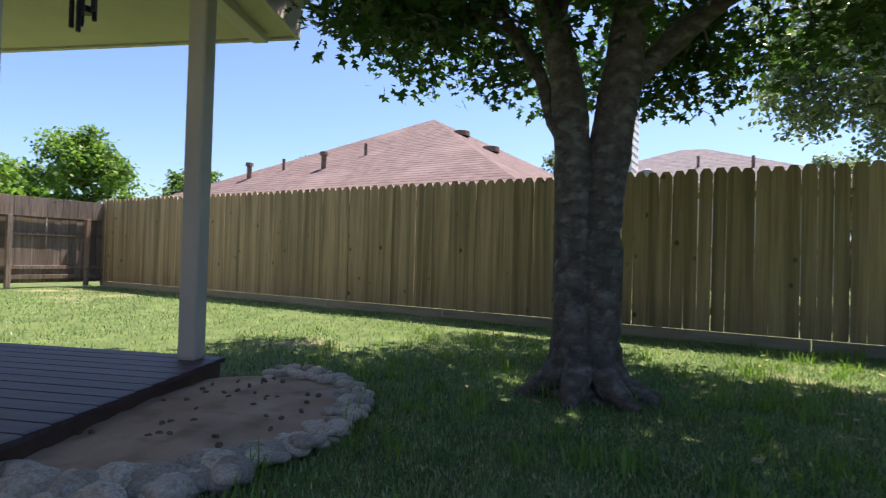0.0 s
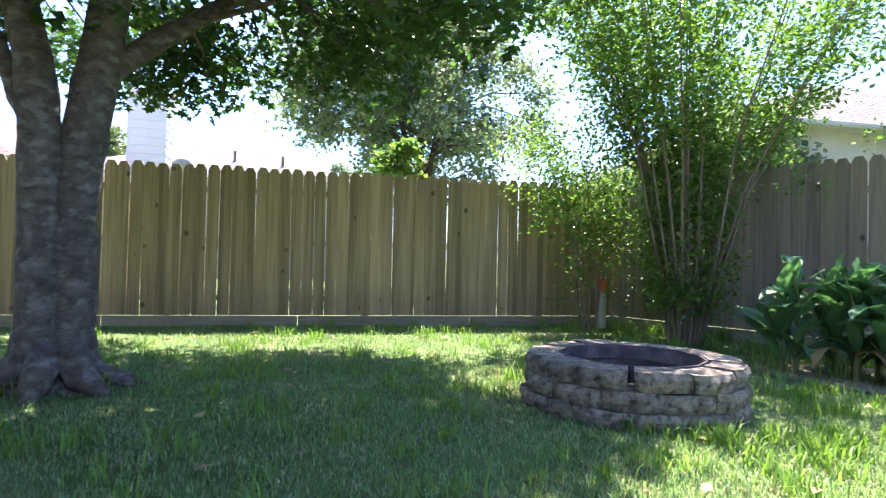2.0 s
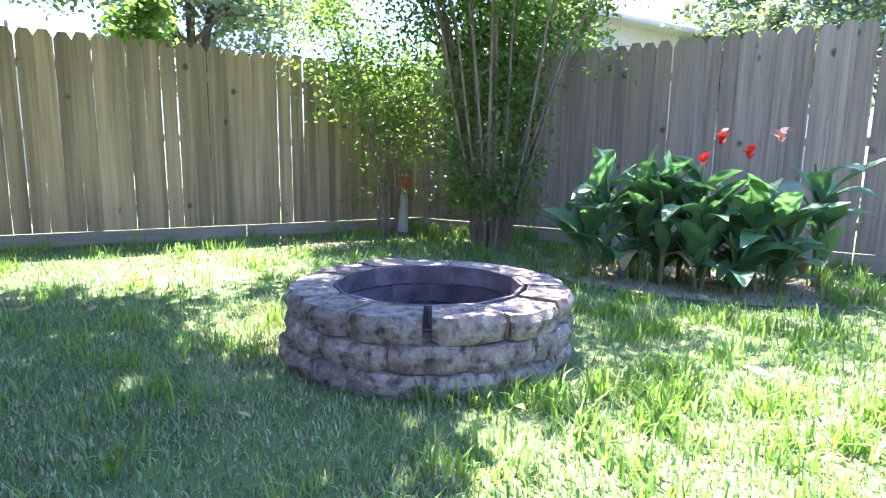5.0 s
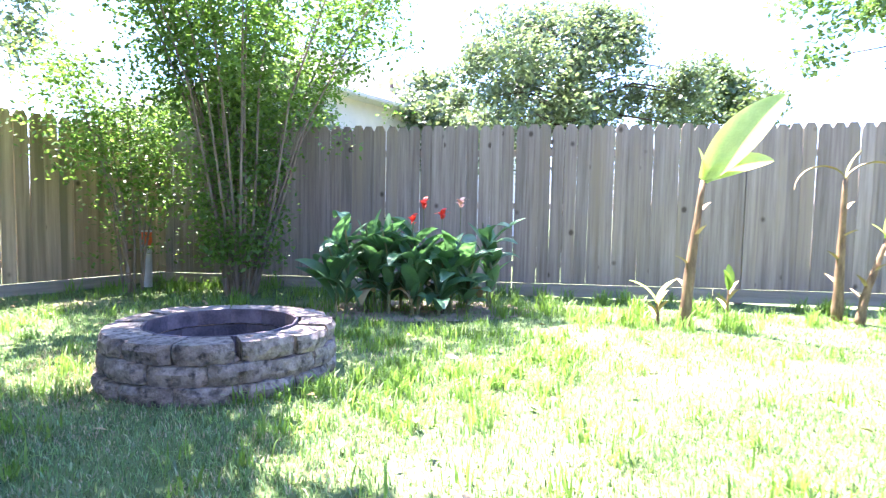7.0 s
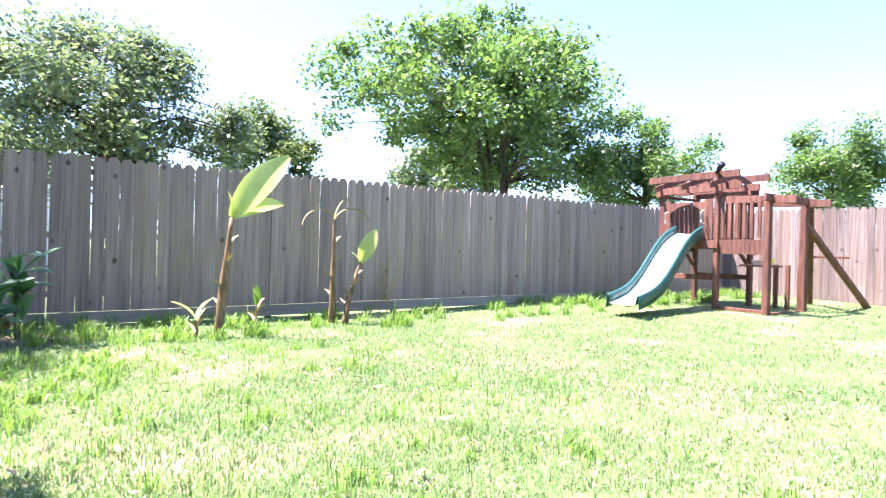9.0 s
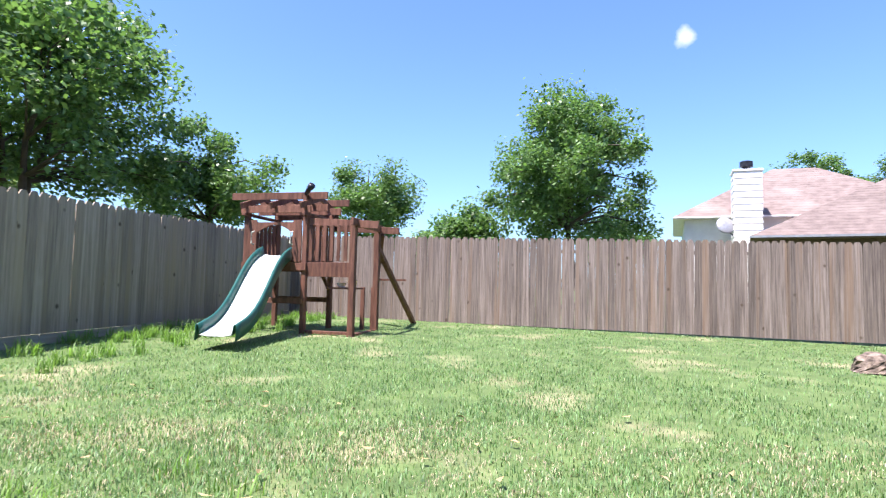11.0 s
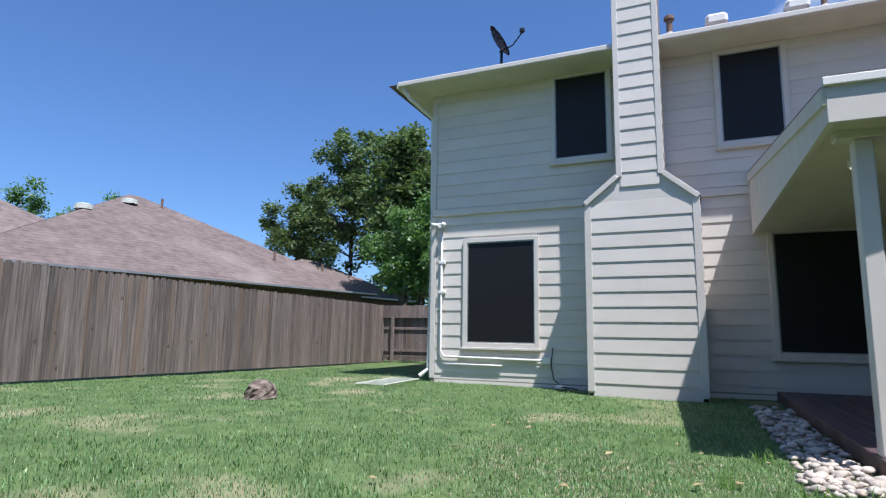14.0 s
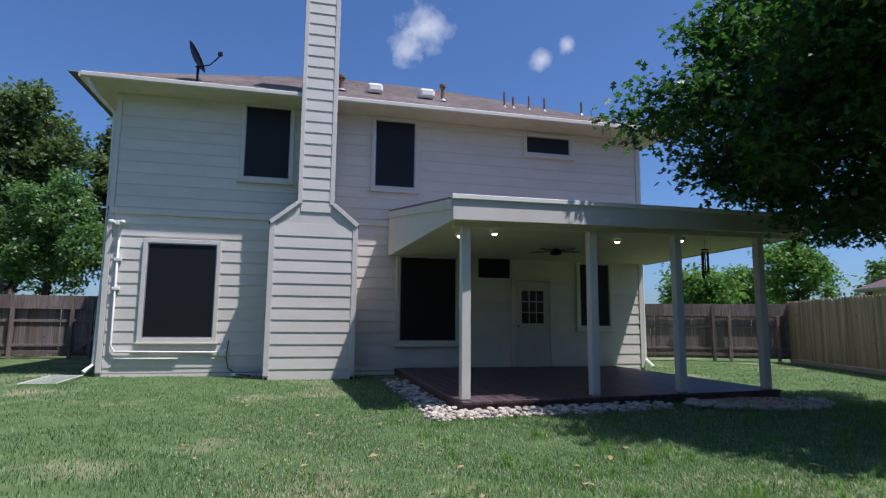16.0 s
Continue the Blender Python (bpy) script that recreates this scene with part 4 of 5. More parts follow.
tagged(from_arrays("loose_stones", np.concatenate(vs), np.concatenate(fs), "stone_small", None, "", True), "small pale river stones heaped along the deck edge", "stones", "", "stuff")

# ---------------- fire pit ----------------
pit = thing("fire_pit", "round fire pit of three courses of weathered concrete blocks", "fire pit", at=(PIT.x, PIT.y, gz(PIT.x, PIT.y)))


def block_mesh(seed, r_out, r_in, arc, h):
    """A wedge-shaped wall block with a rough split face."""
    rr = random.Random(seed)
    bm = bmesh.new()
    rows = []
    nz, na = 3, 6
    for iz in range(nz + 1):
        z = h * iz / nz
        row = []
        for ia in range(na + 1):
            a = -arc / 2 + arc * ia / na
            edge = 0.022 if ia in (0, na) else 0.0
            ro = r_out - edge - (0.012 if iz in (0, nz) else 0) + rr.uniform(-0.008, 0.008)
            row.append(bm.verts.new((ro * math.cos(a), ro * math.sin(a), z)))
        rows.append(row)
    for i in range(nz):
        for k in range(na):
            bm.faces.new((rows[i][k], rows[i][k + 1], rows[i + 1][k + 1], rows[i + 1][k]))
    inner = [[bm.verts.new((r_in * math.cos(a), r_in * math.sin(a), z)) for a in (-arc / 2 * 0.97, 0, arc / 2 * 0.97)] for z in (0, h)]
    bm.faces.new(inner[0] + rows[0][::-1])
    bm.faces.new(inner[1][::-1] + rows[nz])
    bm.faces.new((inner[0][0], inner[1][0], inner[1][1], inner[0][1]))
    bm.faces.new((inner[0][1], inner[1][1], inner[1][2], inner[0][2]))
    bm.faces.new([r_[0] for r_ in rows] + [inner[1][0], inner[0][0]])
    bm.faces.new([inner[0][2], inner[1][2]] + [r_[na] for r_ in rows[::-1]])
    bmesh.ops.recalc_face_normals(bm, faces=bm.faces)
    return bm


NB = 13
front = math.atan2(0.0 - PIT.y, 1.0 - PIT.x)       # the side with the open joint
r = random.Random(21)
for course in range(3):
    ro = 0.685 - 0.012 * course
    arc = 2 * math.pi / NB
    protos = [part("block", block_mesh(course * 7 + q, ro, ro - 0.205, arc * (0.985 if course < 2 else 0.965), 0.103), "block", pit) for q in range(3)]
    for k in range(NB):
        a = front + arc * (k + (0.5 if course % 2 == 0 else 0.0)) + r.uniform(-0.012, 0.012)
        if course == 2:
            a += 0.028 if k < NB / 2 else -0.028 + 0.0
        m = pose(0, 0, course * 0.105 - 0.01, r.uniform(-0.6, 0.6), r.uniform(-0.6, 0.6), math.degrees(a)) @ Matrix.Translation((r.uniform(-0.012, 0.012), 0, 0))
        if k < 3:
            protos[k].matrix_local = m
        else:
            again("block", protos[k % 3], pit, m)
# smoke-blackened lining and the ash bed
bm = bmesh.new()
ha = math.pi / NB * 1.01
prism(bm, [(-0.441 * math.sin(ha), 0.0), (0.441 * math.sin(ha), 0.0), (0.441 * math.sin(ha), 0.097), (-0.441 * math.sin(ha), 0.097)], 0.424, 0.438, 0)
soot = part("soot_face", bm, "soot", pit, "soot-blackened inner face")
for course in range(3):
    for k in range(NB):
        m = pose(0, 0, course * 0.105 - 0.003, 0, 0, math.degrees(front + 2 * math.pi / NB * (k + (0.5 if course % 2 == 0 else 0.0))))
        if course == 0 and k == 0:
            soot.matrix_local = m
        else:
            again("soot_face", soot, pit, m)
bm = bmesh.new()
bmesh.ops.create_circle(bm, cap_ends=True, segments=30, radius=0.45, matrix=Matrix.Translation((0, 0, 0.06)))
part("ash", bm, "ash", pit, "dark ash and twigs")
r = random.Random(9)
bm = bmesh.new()
for _ in range(70):
    a, d, q = r.uniform(0, 6.28), 0.44 * math.sqrt(r.random()), r.uniform(0, 3.14)
    x, y, L = d * math.cos(a), d * math.sin(a), r.uniform(0.03, 0.09)
    tube(bm, [(x - L * math.cos(q), y - L * math.sin(q), 0.065), (x + L * math.cos(q), y + L * math.sin(q), 0.07 + r.uniform(0, 0.03))], [0.004, 0.003], 4)
part("litter", bm, "canna_dry", pit, "dry twigs and leaf litter")

# small dark cones and pebbles on the sand
r = random.Random(14)
cone = None
for _ in range(46):
    a, d = r.uniform(0, 6.283), math.sqrt(r.random()) * 0.85
    m = pose(SANDC[0] + 0.7 * d * math.cos(a), SANDC[1] + 0.92 * d * math.sin(a), 0.035, r.uniform(0, 90), 0, r.uniform(0, 360))
    if cone is None:
        cone = new("pebble", bpy.data.meshes.new("pebble"))
        bm = stone_mesh(3)
        bmesh.ops.scale(bm, vec=(0.014, 0.014, 0.014), verts=bm.verts)
        bm.to_mesh(cone.data)
        bm.free()
        cone.data.materials.append(M["stump"])
        tagged(cone, "small dark pebble lying on the sand", "pebble", "sand pebbles")
        cone.matrix_world = m
    else:
        copy_thing(cone, m)

# ---------------- trees ----------------
def tree(name, label, base, height, r0, crown, leaf_n, leaf, leaf_mat, bark, seed, clumps=60, clump_r=0.5, fork=0.35, stems=1, lobes=False, lean=(0, 0), shape=1.0, droop=0.3, spread=0.75, sides=9):
    """Tapered trunk, limbs out to clumps of leaves spread through an uneven crown. crown: centre offset x y z and radii."""
    r, g = random.Random(seed), np.random.default_rng(seed)
    root = thing(name, label, "tree", at=(base[0], base[1], gz(base[0], base[1]) - 0.05))
    cx, cy, cz, rx, ry, rz = crown
    cl = []
    while len(cl) < clumps:
        u = Vector((r.gauss(0, 1), r.gauss(0, 1), r.gauss(0, 1))).normalized() * (r.random() ** 0.42)
        wide = 1 - shape * max(0, u.z) * 0.35
        lump = 0.8 + 0.32 * noise.noise(Vector((u.x * 2 + seed, u.y * 2, u.z * 2)))
        cl.append(Vector((cx + u.x * rx * wide * lump, cy + u.y * ry * wide * lump, cz + u.z * rz * lump)))
    fz = height * fork
    bm = bmesh.new()
    top = Vector((lean[0] + cx * 0.7, lean[1] + cy * 0.7, cz + rz * 0.55))
    nodes = []
    for s in range(stems):
        a = 2 * math.pi * s / stems + r.uniform(-0.3, 0.3)
        off = Vector((math.cos(a), math.sin(a), 0)) * (r0 * 0.55 if stems > 1 else 0)
        out = Vector((math.cos(a) * rx, math.sin(a) * ry, 0)) * (0.34 if stems > 1 else 0.0)
        pts, rad = [], []
        n = 9
        for i in range(n + 1):
            f = i / n
            p = off * (1 - f) + Vector((lean[0] * f, lean[1] * f, 0)) + out * max(0, f - 0.2) ** 1.2
            p = Vector((p.x + cx * 0.5 * f + r.uniform(-1, 1) * r0 * 0.35 * (f > 0), p.y + cy * 0.5 * f + r.uniform(-1, 1) * r0 * 0.35 * (f > 0), f * (cz + rz * 0.5)))
            pts.append(p)
            rad.append((r0 / (1 if stems == 1 else stems ** 0.5)) * ((1 + 0.55 * math.exp(-f * 18)) * (1 - f) ** 0.8 + 0.03))
        tube(bm, pts, rad, sides, wobble=0.06, rng=r)
        nodes += [(p, q) for p, q in zip(pts, rad) if p.z > fz]
    part("trunk", bm, bark, root, "", True)
    bm = bmesh.new()
    for k, c in enumerate(cl):
        p, q = min(nodes, key=lambda nd: (nd[0] - c).length + 0.8 * max(0, nd[0].z - c.z + 0.2))
        m = (p + c) / 2 + Vector((r.uniform(-0.1, 0.1), r.uniform(-0.1, 0.1), 0.12 * (c - p).length))
        tube(bm, [p, m, c], [min(q * 0.5, 0.02 + 0.018 * (c - p).length), min(q * 0.35, 0.015 + 0.01 * (c - p).length), 0.006], 5, cap=False)
    part("branchwork", bm, bark, root, "", True)
    leaf_n = int(leaf_n * 1.9)
    k = g.integers(0, len(cl), leaf_n)
    ca = np.array([tuple(c) for c in cl])
    size = clump_r * g.uniform(0.6, 1.3, len(cl))
    pts = ca[k] + np.clip(g.normal(0, 0.5, (leaf_n, 3)), -1.0, 1.0) * size[k][:, None] * np.array([spread, spread, 0.6]) * 1.35
    leaves("crown", pts, leaf, leaf_mat, root, g, lobes, droop)
    return root


# the big oak: a low fork into stems that spread out
OAK = (0.30, 3.85)
oak = thing("oak_tree", "large oak with a scarred double trunk and dense lobed leaves", "tree", at=(*OAK, -0.06))
r, g = random.Random(31), np.random.default_rng(31)
bm = bmesh.new()
def stem(pts, rad, sides=14):
    out_p, out_r = [], []
    for i in range(len(pts) - 1):
        for k in range(4):
            f = k / 4
            out_p.append(Vector(pts[i]).lerp(Vector(pts[i + 1]), f))
            out_r.append((rad[i] * (1 - f) + rad[i + 1] * f) * (1 + r.uniform(-0.05, 0.05)))
    out_p.append(Vector(pts[-1]))
    out_r.append(rad[-1])
    tube(bm, out_p, out_r, sides, wobble=0.05, rng=r)
    return [(p, q) for p, q in zip(out_p, out_r)]
nodes = []
nodes += stem([(-0.07, 0.0, 0.0), (-0.07, 0, 0.12), (-0.08, 0, 0.45), (-0.085, 0, 1.2), (-0.10, 0, 1.6), (-0.16, 0.02, 2.1), (-0.32, 0.08, 2.8), (-0.6, 0.2, 4.2), (-0.9, 0.3, 5.6)], [0.26, 0.18, 0.135, 0.13, 0.125, 0.11, 0.095, 0.07, 0.02])
nodes += stem([(0.10, 0.02, 0.0), (0.09, 0.02, 0.12), (0.085, 0.02, 0.45), (0.085, 0.0, 1.2), (0.12, 0, 1.6), (0.19, 0, 2.1), (0.28, -0.05, 2.9), (0.35, -0.1, 4.2), (0.3, -0.2, 6.0)], [0.25, 0.175, 0.14, 0.135, 0.135, 0.13, 0.105, 0.08, 0.02])
nodes += stem([(0.16, 0.0, 2.0), (0.5, 0.05, 2.35), (0.95, 0.12, 2.75), (1.7, 0.2, 3.4), (2.3, 0.1, 3.9)], [0.085, 0.075, 0.06, 0.04, 0.015], 10)
nodes += stem([(-0.12, 0.0, 1.65), (-0.24, 0.06, 1.85), (-0.34, 0.14, 2.2), (-0.7, 0.5, 2.9), (-1.4, 0.8, 3.6)], [0.06, 0.05, 0.045, 0.035, 0.012], 10)
nodes += stem([(0.25, -0.05, 2.7), (0.3, -0.6, 3.2), (0.2, -1.3, 3.8), (0.0, -2.0, 4.3)], [0.07, 0.06, 0.04, 0.012], 10)
nodes += stem([(-0.25, 0.05, 2.6), (-0.8, -0.4, 3.1), (-1.5, -0.9, 3.5), (-2.2, -1.2, 3.9)], [0.07, 0.055, 0.035, 0.012], 10)
part("trunk", bm, "bark", oak, "grey bark with a dark split scar", True)
# root flare
bm = bmesh.new()
for a, L in ((-0.2, 0.55), (0.9, 0.4), (2.4, 0.5), (3.4, 0.45), (4.4, 0.4), (5.4, 0.45)):
    tube(bm, [(0.1 * math.cos(a), 0.1 * math.sin(a), 0.3), (0.24 * math.cos(a), 0.24 * math.sin(a), 0.12), (L * math.cos(a), L * math.sin(a), 0.03)], [0.12, 0.09, 0.03], 8, wobble=0.1, rng=r)
part("root_flare", bm, "bark", oak, "", True)
nodes = [nd for nd in nodes if nd[0].z > 2.0]
def lobe(a, mid, wide):
    d = (a - mid + math.pi) % (2 * math.pi) - math.pi
    return math.exp(-(d / wide) ** 2)


cl = []
while len(cl) < 440:
    a, d, z = r.uniform(0, 6.283), math.sqrt(r.random()), r.uniform(2.5, 7.0)
    f = (z - 2.5) / 4.5
    reach = 3.35 * math.sin(math.pi * (0.22 + 0.74 * f)) ** 0.8 * (0.88 + 0.3 * noise.noise(Vector((math.cos(a) * 1.7, math.sin(a) * 1.7, z * 0.6))))
    reach *= 1 + 0.22 * max(0, math.cos(a)) + 0.3 * lobe(a, 1.65, 0.8) * (1.25 - f) - 0.12 * lobe(a, 3.3, 0.8) + 0.2 * lobe(a, -0.15, 0.32) - 0.38 * lobe(a, -0.98, 0.42)
    p = Vector((0.3 + reach * d * math.cos(a), -0.2 + reach * d * math.sin(a), z + 0.12 * d))
    if z > 2.8 or d > 0.3:
        cl.append(p)
bm = bmesh.new()
for c in cl:
    p, q = min(nodes, key=lambda nd: (nd[0] - c).length + 0.8 * max(0, nd[0].z - c.z + 0.1))
    m = (p + c) / 2 + Vector((r.uniform(-0.1, 0.1), r.uniform(-0.1, 0.1), 0.1 * (c - p).length))
    tube(bm, [p, m, c], [min(q * 0.5, 0.03), 0.014, 0.004], 5, cap=False)
part("branchwork", bm, "bark", oak, "", True)
nl = 82000
k = g.integers(0, len(cl), nl)
pts = np.array([tuple(c) for c in cl])[k] + np.clip(g.normal(0, 1, (nl, 3)), -1.6, 1.6) * np.array([0.26, 0.26, 0.17])
leaves("crown", pts, 0.13, "leaf_oak", oak, g, True, 0.25)

# crape myrtle: many thin stems from one foot, leaning outwards
def stemmed_shrub(name, label, base, n, h, spread, leaf_n, leaf, leaf_mat, bark, seed, bare, r0=0.016, up=0.5, zlow=0.5, low=0):
    r, g = random.Random(seed), np.random.default_rng(seed)
    root = thing(name, label, "shrub", at=(base[0], base[1], gz(*base) - 0.03))
    tips = []
    for _ in range(n):
        a, s = r.uniform(0, 6.283), spread * math.sqrt(r.random())
        hh = h * r.uniform(0.75, 1.05)
        p0 = Vector((0.14 * math.cos(a), 0.14 * math.sin(a), 0)) * r.uniform(0.3, 1.3)
        p1 = Vector((s * math.cos(a) * 0.35, s * math.sin(a) * 0.35, hh * 0.45))
        p2 = Vector((s * math.cos(a) * 0.75, s * math.sin(a) * 0.75, hh * 0.8))
        p3 = Vector((s * math.cos(a), s * math.sin(a), hh))
        bm = bmesh.new()
        tube(bm, [p0, p0.lerp(p1, 0.5) + Vector((r.uniform(-.03, .03), r.uniform(-.03, .03), 0)), p1, p2, p3], [r0 * 1.2, r0, r0 * 0.8, r0 * 0.45, 0.004], 6)
        part("stem", bm, bark, root)
        for q in range(14):
            f = r.uniform(bare, 1.05)
            p = p1.lerp(p2, (f - 0.45) / 0.35) if f < 0.8 else p2.lerp(p3, (f - 0.8) / 0.2)
            tips.append(p + Vector((r.gauss(0, 0.22), r.gauss(0, 0.22), r.gauss(0, 0.12))))
    for q in range(low):
        a = r.uniform(0, 6.283)
        tips.append(Vector((0.35 * math.cos(a), 0.35 * math.sin(a), r.uniform(zlow, h * bare))))
    k = g.integers(0, len(tips), leaf_n)
    pts = np.array([tuple(t) for t in tips])[k] + g.normal(0, 1, (leaf_n, 3)) * np.array([0.13, 0.13, 0.10])
    leaves("foliage", pts, leaf, leaf_mat, root, g, False, 0.1)
    return root


stemmed_shrub("crape_myrtle", "tall crape myrtle with many bare upright stems and leafy top", (6.25, 3.42), 34, 5.1, 2.25, 42000, 0.062, "leaf_lime", "bark_myrtle", 41, 0.48, 0.015, low=120)
stemmed_shrub("leafy_shrub", "slender shrub with bright lime-green leaves by the corner", (6.05, 4.62), 9, 2.85, 0.85, 7500, 0.056, "leaf_lime", "bark_myrtle", 43, 0.52, 0.013, low=12, zlow=0.35)

pipe = thing("marker_pipe", "pale plastic standpipe with an orange painted band", "pipe", at=(6.42, 4.78, gz(6.4, 4.8)))
bm = bmesh.new()
tube(bm, [(0, 0, -0.05), (0, 0, 0.69), (0, 0, 0.7)], [0.062, 0.062, 0.057], 16)
part("pipe_body", bm, "pvc", pipe)
bm = bmesh.new()
tube(bm, [(0, 0, 0.52), (0, 0, 0.68)], [0.0645, 0.0645], 16, cap=False)
bmesh.ops.delete(bm, geom=[v for v in bm.verts if v.co.x + 0.6 * v.co.y > 0.02], context="VERTS")
part("paint_mark", bm, "orange", pipe, "orange spray mark")

# ---------------- canna bed ----------------
def blade_leaf(length, width, bend, fold=0.25, n=6, torn=0):
    """A broad pointed leaf with a folded rib, bending over towards +x."""
    bm = bmesh.new()
    rows = []
    x = z = 0.0
    a = 1.25
    for i in range(n + 1):
        f = i / n
        w = width * math.sin(math.pi * min(1, f * 0.92 + 0.06)) ** 0.75 / 2
        rows.append([bm.verts.new((x - fold * w * math.sin(a), s * w, z + fold * w * math.cos(a))) if s else bm.verts.new((x, 0, z)) for s in (-1, 0, 1)])
        x += math.cos(a) * length / n
        z += math.sin(a) * length / n
        a -= bend / n
    for p, q in zip(rows, rows[1:]):
        bm.faces.new((p[0], p[1], q[1], q[0]))
        bm.faces.new((p[1], p[2], q[2], q[1]))
    return bm


r = random.Random(55)
leaf_meshes = []
canna_at = []
for i in range(26):
    f = r.random()
    along = Vector((5.42 - 0.0 * f, 2.0)).lerp(Vector((5.9, 0.45)), f)
    canna_at.append((along.x + r.uniform(-0.28, 0.38), along.y + r.uniform(-0.15, 0.15)))
protos = None
for i, (x, y) in enumerate(canna_at):
    plant = thing("canna_plant", "canna with broad dark green leaves" + (" and a red flower" if i in (3, 8, 12, 17, 21) else ""), "plant", "canna bed", at=(x, y, gz(x, y) - 0.02))
    h = r.uniform(0.4, 0.95)
    bm = bmesh.new()
    tube(bm, [(0, 0, 0), (r.uniform(-.04, .04), r.uniform(-.04, .04), h * 0.6), (r.uniform(-.08, .08), r.uniform(-.08, .08), h)], [0.018, 0.014, 0.008], 7)
    part("stalk", bm, "canna_stem", plant)
    if protos is None:
        protos = [part("leaf", blade_leaf(L, w, b), "canna", plant, "", True) for L, w, b in ((0.42, 0.15, 0.5), (0.5, 0.17, 1.1), (0.38, 0.13, 0.2), (0.46, 0.16, 1.9))]
        for k, p in enumerate(protos):
            p.matrix_local = pose(0, 0, 0.12 + 0.12 * k, 0, 0, 80 * k)
    for k in range(r.randint(8, 12)):
        z = h * r.uniform(0.12, 0.95)
        again("leaf", r.choice(protos), plant, pose(0, 0, z, r.uniform(-20, 20), r.uniform(-8, 28), r.uniform(0, 360)) @ Matrix.Scale(r.uniform(0.6, 1.1), 4))
    if i % 5 == 2:
        d = part("dry_leaf", blade_leaf(0.34, 0.12, 2.6), "canna_dry", plant, "brown withered leaf", True)
        d.matrix_local = pose(0, 0, 0.22, 0, 30, r.uniform(0, 360))
for x, y, z, m in ((5.75, 2.05, 0.80, "canna_red"), (5.78, 1.28, 0.92, "canna_red"), (6.0, 1.22, 1.08, "canna_red"), (5.98, 1.02, 0.98, "canna_red"), (6.05, 0.84, 1.1, "canna_pink")):
    spike = thing("canna_flower", ("faded salmon" if m == "canna_pink" else "scarlet") + " canna flower on a thin upright stalk", "flower", "canna flowers", at=(x, y, gz(x, y)))
    bm = bmesh.new()
    tube(bm, [(0, 0, 0), (0.02, 0.01, z * 0.5), (0.0, 0.0, z)], [0.008, 0.006, 0.004], 6)
    part("flower_stalk", bm, "canna_stem", spike)
    for k in range(6):
        p = part("petal", blade_leaf(0.10, 0.055, 1.4, 0.1, 4), m, spike, "", True)
        p.matrix_local = pose(0, 0, z - 0.06 + 0.012 * k, 0, r.uniform(-10, 30), 67 * k)
bm = bmesh.new()
bmesh.ops.create_circle(bm, cap_ends=True, segments=28, radius=1.0, matrix=pose(5.75, 1.2, -0.012, 0, 0, 17) @ Matrix.Diagonal((0.62, 1.15, 1, 1)))
tagged(part("plant_bed", bm, "earth"), "bare brown soil under the cannas", "soil bed", "", "structure")

# ---------------- banana plants ----------------
def banana(x, y, h, lean, leaf_specs, rad):
    b = thing("banana_plant", "young banana plant with a dry brown stem and few leaves", "plant", "banana plants", at=(x, y, gz(x, y) - 0.03))
    bm = bmesh.new()
    top = Vector((lean[0], lean[1], h))
    n = 9
    tube(bm, [Vector((lean[0] * (i / n) ** 1.5, lean[1] * (i / n) ** 1.5, h * i / n)) for i in range(n + 1)], [rad * (1 - 0.6 * i / n) * (1.12 if i % 2 else 1) for i in range(n + 1)], 9, wobble=0.1, rng=r)
    part("pseudostem", bm, "banana_stem", b, "", True)
    for k in range(4):
        z = h * (0.25 + 0.17 * k)
        p = part("dry_sheath", blade_leaf(0.22, 0.05, 0.7), "canna_dry", b, "", True)
        p.matrix_local = pose(lean[0] * (z / h) ** 1.5 + 0.01, lean[1] * (z / h) ** 1.5, z, 0, r.uniform(0, 30), 95 * k + 20)
    for L, w, bend, tilt, rz, m in leaf_specs:
        p = part("leaf", blade_leaf(L, w, bend, 0.3, 9), m, b, "yellow-green leaf" if m == "banana" else "curled dry leaf", True)
        face = Matrix.Rotation(radians(68), 4, Vector((math.cos(0.95), 0, math.sin(0.95)))) if w > 0.15 else Matrix.Identity(4)
        p.matrix_local = pose(*top, 0, tilt, rz) @ face
    return b


banana(5.62, -1.28, 1.35, (0.06, -0.12), ((0.95, 0.34, 0.6, 5, -100, "banana"), (0.62, 0.19, 1.3, 30, -110, "banana"), (0.3, 0.1, 0.3, -15, 60, "banana")), 0.055)
banana(6.36, -2.85, 1.42, (0.0, 0.0), ((0.62, 0.09, 2.3, 15, -95, "canna_dry"), (0.6, 0.08, 2.6, 20, 85, "canna_dry"), (0.3, 0.05, 0.6, -10, -90, "banana")), 0.05)
banana(6.22, -2.98, 0.85, (0.05, -0.22), ((0.5, 0.22, 0.5, -10, -95, "banana"), (0.2, 0.06, 0.6, 10, 60, "banana")), 0.045)
banana(5.75, -1.08, 0.22, (0.0, 0.02), ((0.34, 0.11, 0.9, 10, 95, "banana"), (0.3, 0.1, 0.8, 0, -80, "banana")), 0.02)
banana(6.35, -1.85, 0.3, (0.0, 0.0), ((0.26, 0.1, 0.3, -20, 10, "weed"), (0.22, 0.08, 0.4, -10, 120, "weed")), 0.018)
bare = thing("dead_weed", "tall dead branching weed against the fence", "plant", at=(7.05, -4.0, gz(7.05, -4.0)))
bm = bmesh.new()
